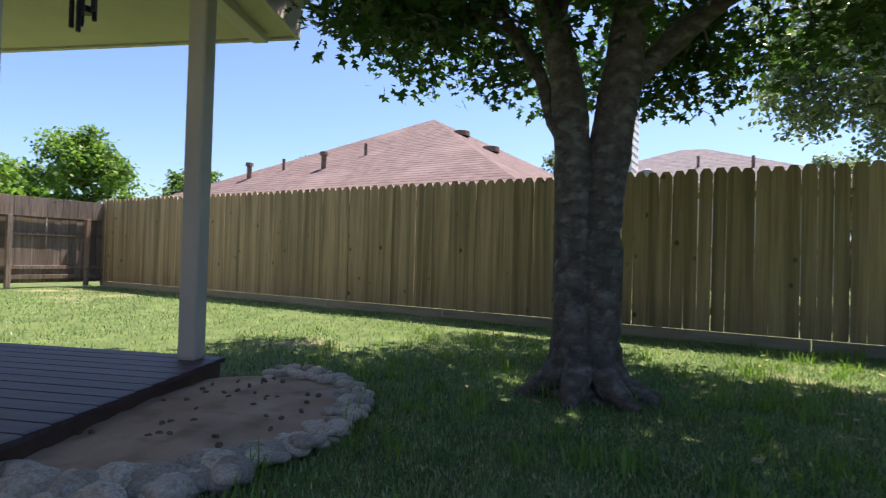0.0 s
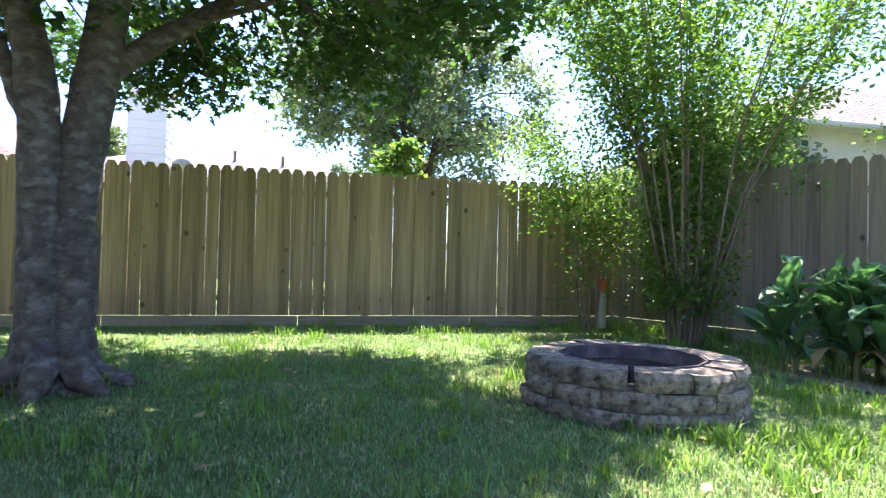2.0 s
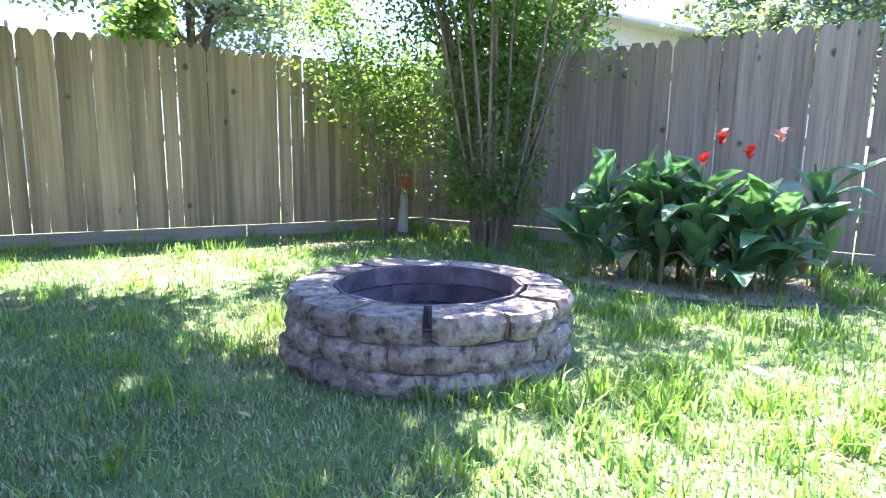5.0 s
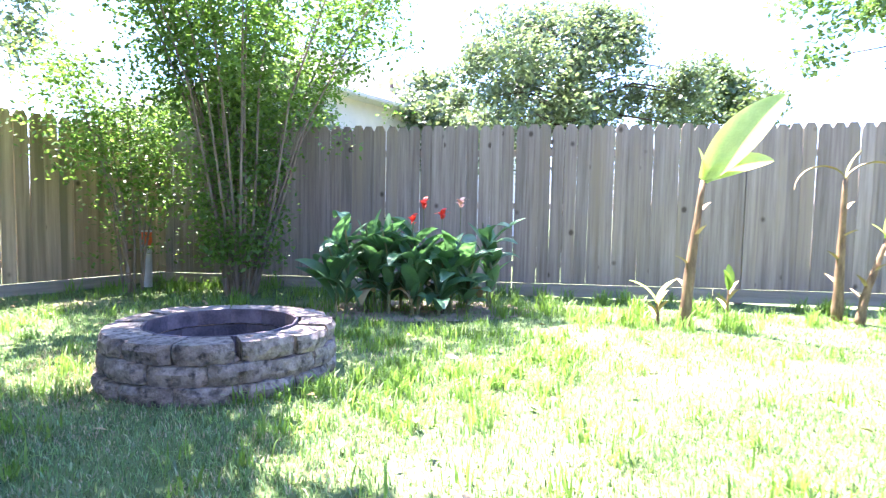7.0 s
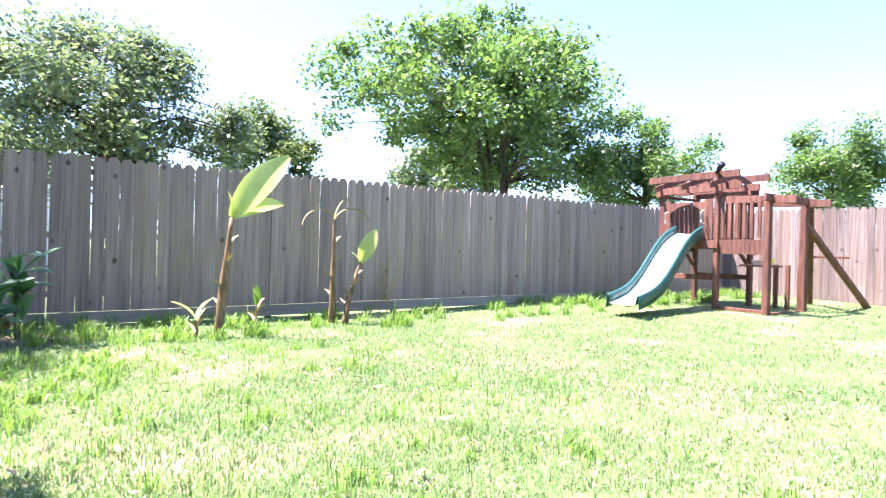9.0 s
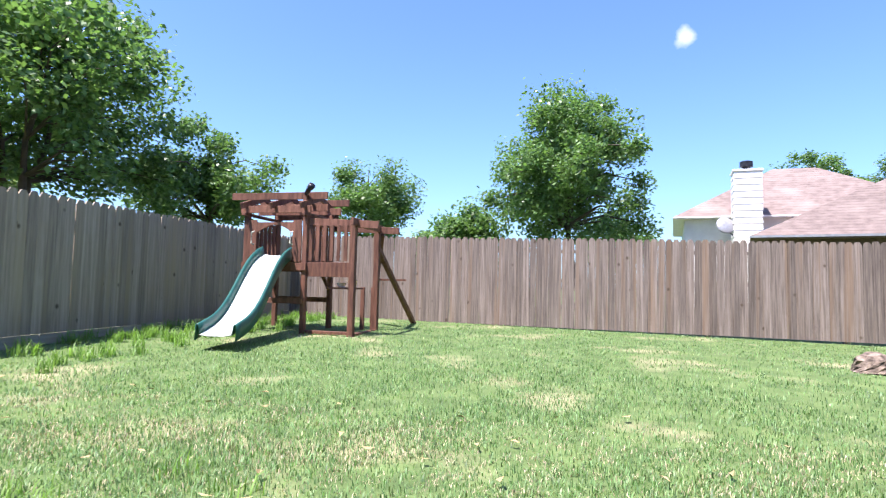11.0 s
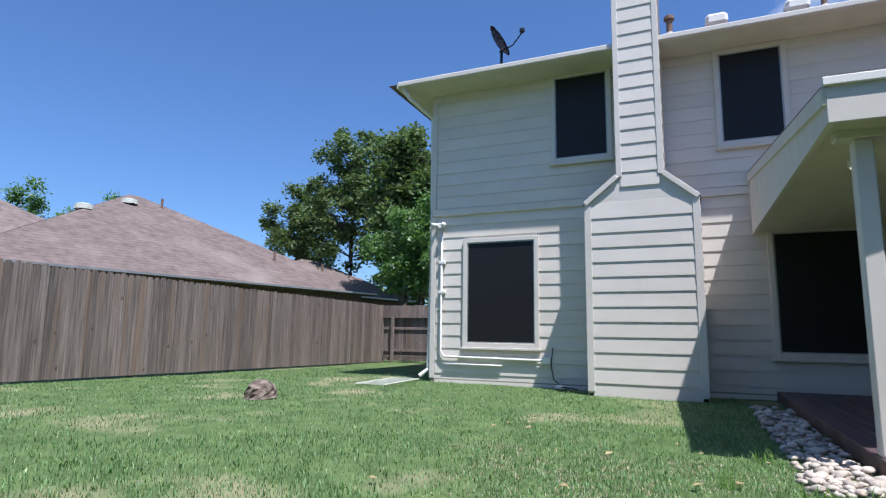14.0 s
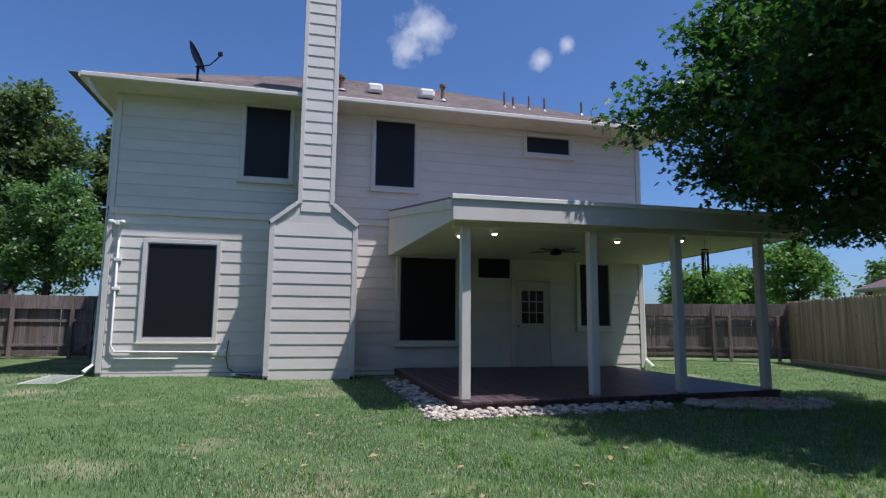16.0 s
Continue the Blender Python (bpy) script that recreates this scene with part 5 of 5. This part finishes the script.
for k in range(16):
    z, a = r.uniform(0.25, 0.8), r.uniform(0, 6.28)
    tube(bm, [(0, 0, z * 0.4), (0.06 * math.cos(a), 0.12 * math.sin(a), z), (0.12 * math.cos(a), 0.3 * math.sin(a), z + 0.35)], [0.006, 0.004, 0.002], 4)
tube(bm, [(0, 0, -0.02), (0, 0, 1.1)], [0.01, 0.004], 5)
part("dry_branchwork", bm, "canna_dry", bare)

# ---------------- playset ----------------
# own axes: +x to the slide's other side, y towards the south fence; stands turned on the lawn
play = thing("playset", "stained cedar play fort with a green slide and a swing beam", "playset", at=(5.46, -9.65, 0.09), rz=0)
def lumber(name, a, b, w=0.07, h=0.07, roll=0.0, m="red_wood", label=""):
    bm = bmesh.new()
    beam(bm, a, b, w, h, roll)
    return part(name, bm, m, play, label)
TX, TY, FLZ = 0.55, 0.5, 1.2       # half sizes of the tower, floor height
for sx in (-1, 1):
    for sy in (-1, 1):
        lumber("post", (sx * TX, sy * TY, -0.05), (sx * TX, sy * TY, 2.1), 0.085, 0.085)
for sy in (-1, 1):
    lumber("floor_beam", (-TX - 0.05, sy * (TY + 0.05), FLZ - 0.08), (TX + 0.05, sy * (TY + 0.05), FLZ - 0.08), 0.13, 0.04, math.pi / 2)
    lumber("low_beam", (-TX, sy * (TY + 0.05), 0.55), (TX, sy * (TY + 0.05), 0.55), 0.09, 0.04, math.pi / 2)
    lumber("top_beam", (-TX - 0.1, sy * (TY + 0.05), 2.08), (TX + 0.1, sy * (TY + 0.05), 2.08), 0.12, 0.04, math.pi / 2)
for i in range(9):
    y = -TY + (i + 0.5) * 2 * TY / 9
    part("floor_board", boxes(((-TX - 0.04, y - 0.052, FLZ), (TX + 0.04, y + 0.052, FLZ + 0.025)), bevel=0.003), "red_wood", play)
for sx in (-1, 1):
    for i in range(7):
        y = -TY + 0.1 + i * 0.135
        part("slat", boxes(((sx * TX - 0.012 - 0.05 * sx, y - 0.045, FLZ + 0.02), (sx * TX + 0.012 - 0.05 * sx, y + 0.045, FLZ + 0.68)), bevel=0.003), "red_wood", play)
    lumber("hand_rail", (sx * TX, -TY, FLZ + 0.68), (sx * TX, TY, FLZ + 0.68), 0.09, 0.04)
    lumber("side_beam", (sx * (TX + 0.02), -TY - 0.1, 2.0), (sx * (TX + 0.02), TY + 0.1, 2.0), 0.1, 0.04)
    lumber("side_sill", (sx * (TX + 0.03), -TY, FLZ - 0.1), (sx * (TX + 0.03), TY, FLZ - 0.1), 0.2, 0.04, math.pi / 2)
    lumber("knee_brace", (sx * TX, -TY + 0.05, 0.75), (sx * TX, -TY + 0.42, FLZ - 0.12), 0.06, 0.04)
# pergola roof frame
for z, off in ((2.14, 0.18), (2.32, 0.0)):
    for sy in (-1, 1):
        lumber("roof_board", (-TX - 0.35 + off * 0.4, sy * (TY * 0.9 - off), z), (TX + 0.35 - off * 0.4, sy * (TY * 0.9 - off), z), 0.12, 0.035, math.pi / 2)
for x in (-0.55, 0.0, 0.55):
    lumber("rafter", (x, -TY - 0.22, 2.12), (x, 0, 2.35), 0.035, 0.1)
    lumber("rafter", (x, TY + 0.22, 2.12), (x, 0, 2.35), 0.035, 0.1)
# front arch board over the slide, at the north side
bm = bmesh.new()
n = 10
pts_o = [(-0.42 + 0.84 * i / n, 1.86) for i in range(n + 1)]
pts_i = [(0.42 - 0.84 * i / n, 1.62 + 0.2 * math.sin(math.pi * i / n)) for i in range(n + 1)]
prism(bm, pts_o + pts_i, TY + 0.03, TY + 0.06, 1)
part("arch_board", bm, "red_wood", play)
for s in (-1, 1):
    lumber("front_board", (s * 0.42, TY + 0.05, FLZ), (s * 0.42, TY + 0.05, 1.9), 0.16, 0.025)
    bm = bmesh.new()
    tube(bm, [(s * 0.36, TY + 0.1, FLZ + 0.28), (s * 0.36, TY + 0.17, FLZ + 0.3), (s * 0.36, TY + 0.17, FLZ + 0.48), (s * 0.36, TY + 0.1, FLZ + 0.5)], [0.014] * 4, 8)
    part("hand_grip", bm, "pvc", play, "pale grip handle")
# telescope on the roof edge
scope = part("toy_telescope", tube(bmesh.new(), [(-0.52, TY, 2.34), (-0.62, TY + 0.08, 2.41), (-0.70, TY + 0.14, 2.46)], [0.035, 0.045, 0.06], 10), "metal_dark", play, "black toy telescope", True)
lumber("scope_post", (-0.52, TY, 2.1), (-0.52, TY, 2.34), 0.06, 0.06)
# extension to the west: two posts, beam and swing frame
EX = -1.41
for y in (TY, -TY - 0.1):
    lumber("post", (EX, y, -0.05), (EX, y, 1.84), 0.1, 0.1)
    lumber("swing_header", (EX - 0.42, y * 0.96, 1.82), (-TX, y * 0.96, 1.88), 0.12, 0.04, math.pi / 2)
lumber("cross_beam", (EX - 0.05, -TY - 0.3, 1.86), (EX - 0.05, TY + 0.2, 1.86), 0.05, 0.12)
for i in range(6):
    x = -TX - 0.1 - i * 0.125
    part("slat", boxes(((x - 0.03, TY - 0.01, FLZ + 0.02), (x + 0.03, TY + 0.014, 1.82)), bevel=0.003), "red_wood", play)
lumber("lower_panel", (EX + 0.06, TY, FLZ - 0.12), (-TX, TY, FLZ - 0.12), 0.24, 0.035, math.pi / 2)
lumber("table_top", (EX - 0.02, TY - 0.25, 0.78), (EX + 0.5, TY - 0.25, 0.78), 0.35, 0.03)
part("toy_cup", tube(bmesh.new(), [(EX + 0.1, TY - 0.25, 0.80), (EX + 0.1, TY - 0.25, 0.90)], [0.06, 0.075], 12), "yellow", play, "yellow plastic toy")
part("toy_bowl", tube(bmesh.new(), [(EX + 0.3, TY - 0.25, 0.80), (EX + 0.3, TY - 0.25, 0.87)], [0.05, 0.09], 12), "white", play, "white plastic toy")
for k in range(3):
    lumber("ladder_post", (EX + 0.05 + 0.2 * k, -TY - 0.1, -0.02), (EX + 0.05 + 0.2 * k, -TY - 0.1, 0.8), 0.07, 0.05)
for a, b in (((EX, TY, 0.02), (EX, -TY - 0.1, 0.02)), ((EX, TY, 0.05), (-TX, TY, 0.05))):
    lumber("ground_sill", a, b, 0.09, 0.05)
# A-frame leg to the south and its brace
lumber("swing_leg", (EX - 0.02, -TY - 0.1, 1.5), (EX - 0.1, -2.75, 0.0), 0.09, 0.09)
lumber("swing_leg", (EX - 0.05, -TY - 0.2, 1.78), (EX + 0.75, -2.4, 0.0), 0.09, 0.09)
lumber("a_brace", (EX - 0.2, -1.75, 0.95), (EX + 0.35, -1.5, 0.95), 0.08, 0.04)
# slide: a wavy trough to the north-east
N_S = 16
sl0, sl1 = Vector((-0.05, TY + 0.05)), Vector((-0.55, TY + 2.3))
def slide_z(f):
    return FLZ * (1 - f) ** 1.05 * 1.0 + 0.10 + 0.10 * math.sin(f * math.pi * 2.2)
def slide_strip(profile, thick):
    bm = bmesh.new()
    rows = []
    d = (sl1 - sl0).normalized()
    s = Vector((d.y, -d.x))
    for i in range(N_S + 1):
        f = i / N_S
        c = sl0.lerp(sl1, f)
        rows.append([bm.verts.new((c.x + s.x * u, c.y + s.y * u, slide_z(f) + v)) for u, v in profile])
    for p, q in zip(rows, rows[1:]):
        for k in range(len(profile) - 1):
            bm.faces.new((p[k], p[k + 1], q[k + 1], q[k]))
    bmesh.ops.recalc_face_normals(bm, faces=bm.faces)
    bmesh.ops.solidify(bm, geom=bm.faces[:], thickness=thick)
    return bm
part("slide_bed", slide_strip([(-0.21, 0.02), (-0.1, 0), (0.1, 0), (0.21, 0.02)], 0.012), "slide_bed", play, "worn pale slide bed", True)
for sgn in (-1, 1):
    part("slide_side", slide_strip([(sgn * 0.2, 0.015), (sgn * 0.225, 0.14), (sgn * 0.245, 0.15), (sgn * 0.265, 0.13), (sgn * 0.27, -0.06)], 0.012), "slide", play, "dark green slide side", True)

# ---------------- odds and ends on the lawn ----------------
st = thing("tree_stump", "low rotten grey tree stump in the grass", "stump", at=(-3.02, -8.5, gz(-3.0, -8.5) - 0.02))
bm = bmesh.new()
tube(bm, [(0, 0, -0.05), (0, 0, 0.04), (0.01, 0, 0.12), (0.02, 0.01, 0.2), (0.03, 0.02, 0.25)], [0.36, 0.25, 0.2, 0.17, 0.09], 18, wobble=0.13, rng=random.Random(2))
part("stump_body", bm, "stump", st)
rack = thing("ground_rack", "pale metal rack lying flat on the grass", "rack", at=(-6.35, -8.32, gz(-6.3, -8.3) + 0.03), rz=4)
for y in (-0.28, 0.28):
    part("side_bar", tube(bmesh.new(), [(-0.75, y, 0.02), (0.85, y, 0.02)], [0.014] * 2, 6), "pvc", rack)
for k in range(9):
    x = -0.72 + k * 0.19
    part("cross_bar", tube(bmesh.new(), [(x, -0.28, 0.02), (x, 0.28, 0.02)], [0.009] * 2, 6), "pvc", rack)

r = random.Random(77)
bm = bmesh.new()
for _ in range(260):       # fallen leaves on the lawn
    x, y = r.uniform(-3, 6), r.uniform(-5, 6)
    if not bool(in_yard(np.array(x), np.array(y))):
        continue
    s, a = r.uniform(0.025, 0.055), r.uniform(0, 6.28)
    z = gz(x, y) + r.uniform(0.035, 0.06)
    v = [bm.verts.new((x + s * math.cos(a + q) * w, y + s * math.sin(a + q) * w, z + r.uniform(-0.012, 0.012))) for q, w in ((0, 1), (1.57, 0.45), (3.14, 1), (4.71, 0.45))]
    bm.faces.new(v)
tagged(part("fallen_leaves", bm, "canna_dry"), "scattered dry brown fallen leaves", "leaves", "", "stuff")

# ---------------- neighbours ----------------
def far_house(name, label, centre, rz, lx, ly, eave, ridge, roof, wall, courses=30, vents=(), windows=()):
    root = thing(name, label, "house", at=(centre[0], centre[1], 0), rz=rz)
    part("wall", boxes(((-lx / 2, -ly / 2, -0.1), (lx / 2, ly / 2, eave))), wall, root)
    part("roof", hip_roof(bmesh.new(), lx, ly, eave, ridge, 0.5, courses), roof, root)
    part("soffit", boxes(((-lx / 2 - 0.5, -ly / 2 - 0.5, eave - 0.10), (lx / 2 + 0.5, ly / 2 + 0.5, eave - 0.02))), wall, root)
    part("fascia", boxes(((-lx / 2 - 0.53, -ly / 2 - 0.53, eave - 0.07), (lx / 2 + 0.53, ly / 2 + 0.53, eave + 0.0))), "metal_grey" if wall == "brick_brown_shaded" else wall, root)
    k = min(lx, ly) / 2 + 0.5
    for x, y, kind in vents:
        z = eave + (ridge - eave) * min((lx / 2 + 0.5 - abs(x)), (ly / 2 + 0.5 - abs(y))) / k
        if kind == "pipe":
            part("vent_pipe", tube(bmesh.new(), [(x, y, z - 0.1), (x, y, z + 0.45)], [0.06, 0.06], 8), "brass", root)
        elif kind == "cap":
            part("capped_pipe", tube(bmesh.new(), [(x, y, z - 0.1), (x, y, z + 0.5), (x, y, z + 0.5), (x, y, z + 0.62)], [0.1, 0.1, 0.17, 0.15], 10), "brass", root)
        else:
            part("roof_vent", tube(bmesh.new(), [(x, y, z - 0.05), (x, y, z + 0.14), (x, y, z + 0.2)], [0.36, 0.34, 0.18], 12), "brass" if kind == "dark" else "pvc", root)
    for y, x0, x1, z0, z1 in windows:
        w = part("window", boxes(((x0, y - 0.03, z0), (x1, y + 0.03, z1))), "glass", root)
        part("frame", boxes(((x0 - 0.08, y - 0.045, z0 - 0.08), (x1 + 0.08, y - 0.031, z1 + 0.08)), ((x0 - 0.08, y + 0.0, z0 - 0.08), (x0, y + 0.04, z1 + 0.08))), "white", w)
    return root


far_house("red_roof_house", "neighbour's low house with a red-brown shingle hip roof", (-4.9, 25.2), -23, 15.2, 15.2, 2.85, 7.05, "shingle_red", "render_cream", 38,
          vents=((-4.6, -6.3, "cap"), (-3.4, -5.6, "pipe"), (-1.0, -5.8, "cap"), (0.0, -4.6, "pipe"), (2.2, -1.2, "dark"), (4.0, -2.0, "dark")))
far_house("brown_roof_house", "neighbour's low house with a brown shingle hip roof", (-14.9, -27.0), -14, 15.5, 15.0, 2.85, 7.2, "shingle", "brick_brown_shaded", 36,
          vents=((0.7, 1.2, "pale"), (-0.8, 1.1, "pipe"), (3.0, 2.6, "pale"), (-4.0, 5.6, "pipe"), (-6.5, 6.0, "pipe")))
far_house("brown_roof_wing", "low wing of the brown-roofed house", (-22.5, -22.5), -14, 8.0, 7.0, 2.8, 4.9, "shingle", "brick_brown_shaded", 18, vents=((1.0, 2.0, "pipe"),))
far_house("grey_wall_house", "far house with grey walls and a brown roof", (-10.5, -34.5), -8, 11, 9, 4.6, 7.7, "shingle", "brick_pale", 20)
far_house("grey_roof_house", "neighbour's house with a grey shingle roof", (6.8, 28.0), -20, 11, 10, 3.9, 6.2, "shingle_grey", "brick_pale", 24, vents=((0.6, -3.2, "pipe"), (2.6, -3.6, "pipe")))
far_house("pale_wall_house", "neighbour's pale house with a pinkish shingle roof", (22.3, 8.4), -21.6, 13, 10.5, 4.15, 7.1, "shingle_grey", "brick_pale", 24, vents=((-2.0, -4.2, "pipe"), (1.5, -4.0, "pipe")), windows=((-5.25, 1.4, 2.8, 3.2, 3.65),))


def stack(name, label, at, w, h, rz, dish=False):
    root = thing(name, label, "chimney", at=(at[0], at[1], 0), rz=rz)
    part("stack_body", boxes(((-w / 2, -w / 2, 0), (w / 2, w / 2, h))), "white", root)
    b = None
    for s in range(4):
        for i in range(int((h - 2.6) / 0.3)):
            m = Matrix.Rotation(s * math.pi / 2, 4, "Z") @ pose(w / 2, -w / 2, 2.6 + i * 0.3)
            if b is None:
                b = part("siding_board", lap_board(w, 0.3, 0.03), "white", root)
                b.matrix_local = m
            else:
                again("siding_board", b, root, m)
    part("crown", boxes(((-w / 2 - 0.06, -w / 2 - 0.06, h), (w / 2 + 0.06, w / 2 + 0.06, h + 0.1)), bevel=0.02), "white", root)
    bm = bmesh.new()
    tube(bm, [(0, 0, h + 0.1), (0, 0, h + 0.3), (0, 0, h + 0.3), (0, 0, h + 0.55), (0, 0, h + 0.6)], [0.16, 0.16, 0.28, 0.28, 0.1], 12)
    part("flue_cap", bm, "metal_dark", root)
    if dish:
        bm = bmesh.new()
        bmesh.ops.create_uvsphere(bm, u_segments=16, v_segments=10, radius=0.42, matrix=Matrix.Diagonal((1, 0.25, 1, 1)))
        bmesh.ops.transform(bm, matrix=pose(w / 2 + 0.35, 0.5, h * 0.62, 20, 0, 20), verts=bm.verts)
        part("dish", bm, "metal_grey", root, "grey satellite dish", True)
        part("dish_arm", tube(bmesh.new(), [(w / 2, 0.2, h * 0.55), (w / 2 + 0.35, 0.5, h * 0.6)], [0.03, 0.03], 6), "metal_dark", root)
    return root


stack("white_chimney", "tall white lap-sided chimney with a dark cap and a dish", (-6.9, -29.4), 1.15, 6.5, -8, True)
stack("white_chimney", "tall white lap-sided chimney with a dark cap and a dish", (2.85, 22.9), 1.25, 6.6, -20, True)

# ---------------- trees beyond the fences ----------------
tree("live_oak", "broad grey-green live oak behind the fence", (8.8, 13.4), 9, 0.28, (-0.3, 0, 5.9, 5.0, 4.6, 3.7), 24000, 0.145, "leaf_live", "bark_far", 61, clumps=110, clump_r=0.75, fork=0.25, stems=3)
tree("live_oak", "broad grey-green live oak behind the fence", (15.8, -0.4), 7, 0.25, (0, 0, 4.3, 3.7, 4.1, 2.9), 19000, 0.13, "leaf_live", "bark_far", 62, clumps=80, clump_r=0.65, fork=0.25, stems=2)
tree("spreading_tree", "spreading tree with an open branching crown", (11.2, -9.2), 7, 0.2, (0, 0, 4.9, 3.6, 6.0, 2.7), 20000, 0.135, "leaf_mid", "bark_far", 63, clumps=230, clump_r=0.5, fork=0.2, stems=4)
tree("dark_tree", "dense dark green tree beyond the fence", (10.6, -14.4), 5.4, 0.17, (0, 0.3, 3.5, 2.6, 3.0, 2.0), 12000, 0.12, "leaf_mid", "bark_far", 64, clumps=50, clump_r=0.5)
tree("round_tree", "small round-headed tree beyond the playset", (8.6, -21.0), 6.2, 0.15, (-0.2, 0, 4.1, 2.2, 2.2, 2.3), 10500, 0.125, "leaf_mid", "bark_far", 65, clumps=45, clump_r=0.5)
tree("big_round_tree", "big round full-crowned green tree beyond the fence", (1.0, -25.0), 10, 0.3, (0, 0, 5.9, 4.3, 4.1, 4.3), 24000, 0.165, "leaf_mid", "bark_far", 66, clumps=110, clump_r=0.8)
tree("low_tree", "low green tree beyond the fence", (5.6, -26.0), 5, 0.15, (0, 0, 3.0, 2.0, 2.0, 1.7), 4000, 0.2, "leaf_mid", "bark_far", 67, clumps=40, clump_r=0.6)
for i, (x, y, h, w) in enumerate(((-19.6, -14.9, 12.2, 2.5), (-22.5, -16.6, 12.6, 2.6), (-26.1, -25.6, 11.5, 3.2), (-24.3, -20.9, 14.8, 3.0), (-23.5, -12.5, 11.5, 2.5))):
    tree("pine_tree", "tall pine with clumped dark needles", (x, y), h, 0.2, (0, 0, h * 0.62, w, w, h * 0.36), 8500, 0.22, "leaf_pine", "bark_far", 70 + i, clumps=110, clump_r=0.5, fork=0.3, shape=1.3, droop=-0.3)
tree("bright_tree", "fresh green leafy tree beside the house", (-15.2, -12.0), 6.4, 0.14, (0, 0, 4.0, 2.5, 2.7, 2.6), 10000, 0.14, "leaf_mid", "bark_far", 75, clumps=60, clump_r=0.5, stems=2)
for i, (x, y, h, w, m) in enumerate(((-19, 21, 6.4, 2.6, "leaf_lime"), (-24, 22, 5.2, 2.6, "leaf_lime"), (-15.5, 23.5, 5.0, 2.0, "leaf_mid"), (-13.0, 31, 6.6, 2.2, "leaf_pine"), (-9.5, 35, 8.0, 3.0, "leaf_live"), (1.5, 38, 10.0, 3.2, "leaf_pine"), (-18, 14.5, 4.4, 2.4, "leaf_lime"), (14.5, 30, 7.5, 3.5, "leaf_live"),
                                     (22, -6.0, 7.0, 2.4, "leaf_pine"), (19, 3.5, 6.0, 2.6, "leaf_live"), (-14.5, -43, 12.4, 3.8, "leaf_mid"), (-19.5, -44, 12.0, 3.8, "leaf_mid"), (-25, -43, 11.8, 3.8, "leaf_mid"), (18, -12, 6.0, 3.0, "leaf_live"), (13.5, 7.2, 5.2, 2.2, "leaf_live"), (-27, -18, 7.0, 3.2, "leaf_mid"), (9.5, -36, 5.0, 2.6, "leaf_mid"), (-1.5, -40, 6.5, 3, "leaf_mid"))):
    tree("background_tree", "leafy tree among the houses", (x, y), h, 0.16, (0, 0, h * 0.62, w, w, h * 0.38), 4600, 0.21, m, "bark_far", 80 + i, clumps=46, clump_r=0.62, sides=6)
tree("sapling", "small bright-leaved sapling just behind the fence", (4.85, 7.6), 2.9, 0.04, (0, 0, 2.45, 0.5, 0.45, 0.45), 800, 0.1, "leaf_lime", "bark_far", 99, clumps=14, clump_r=0.2)
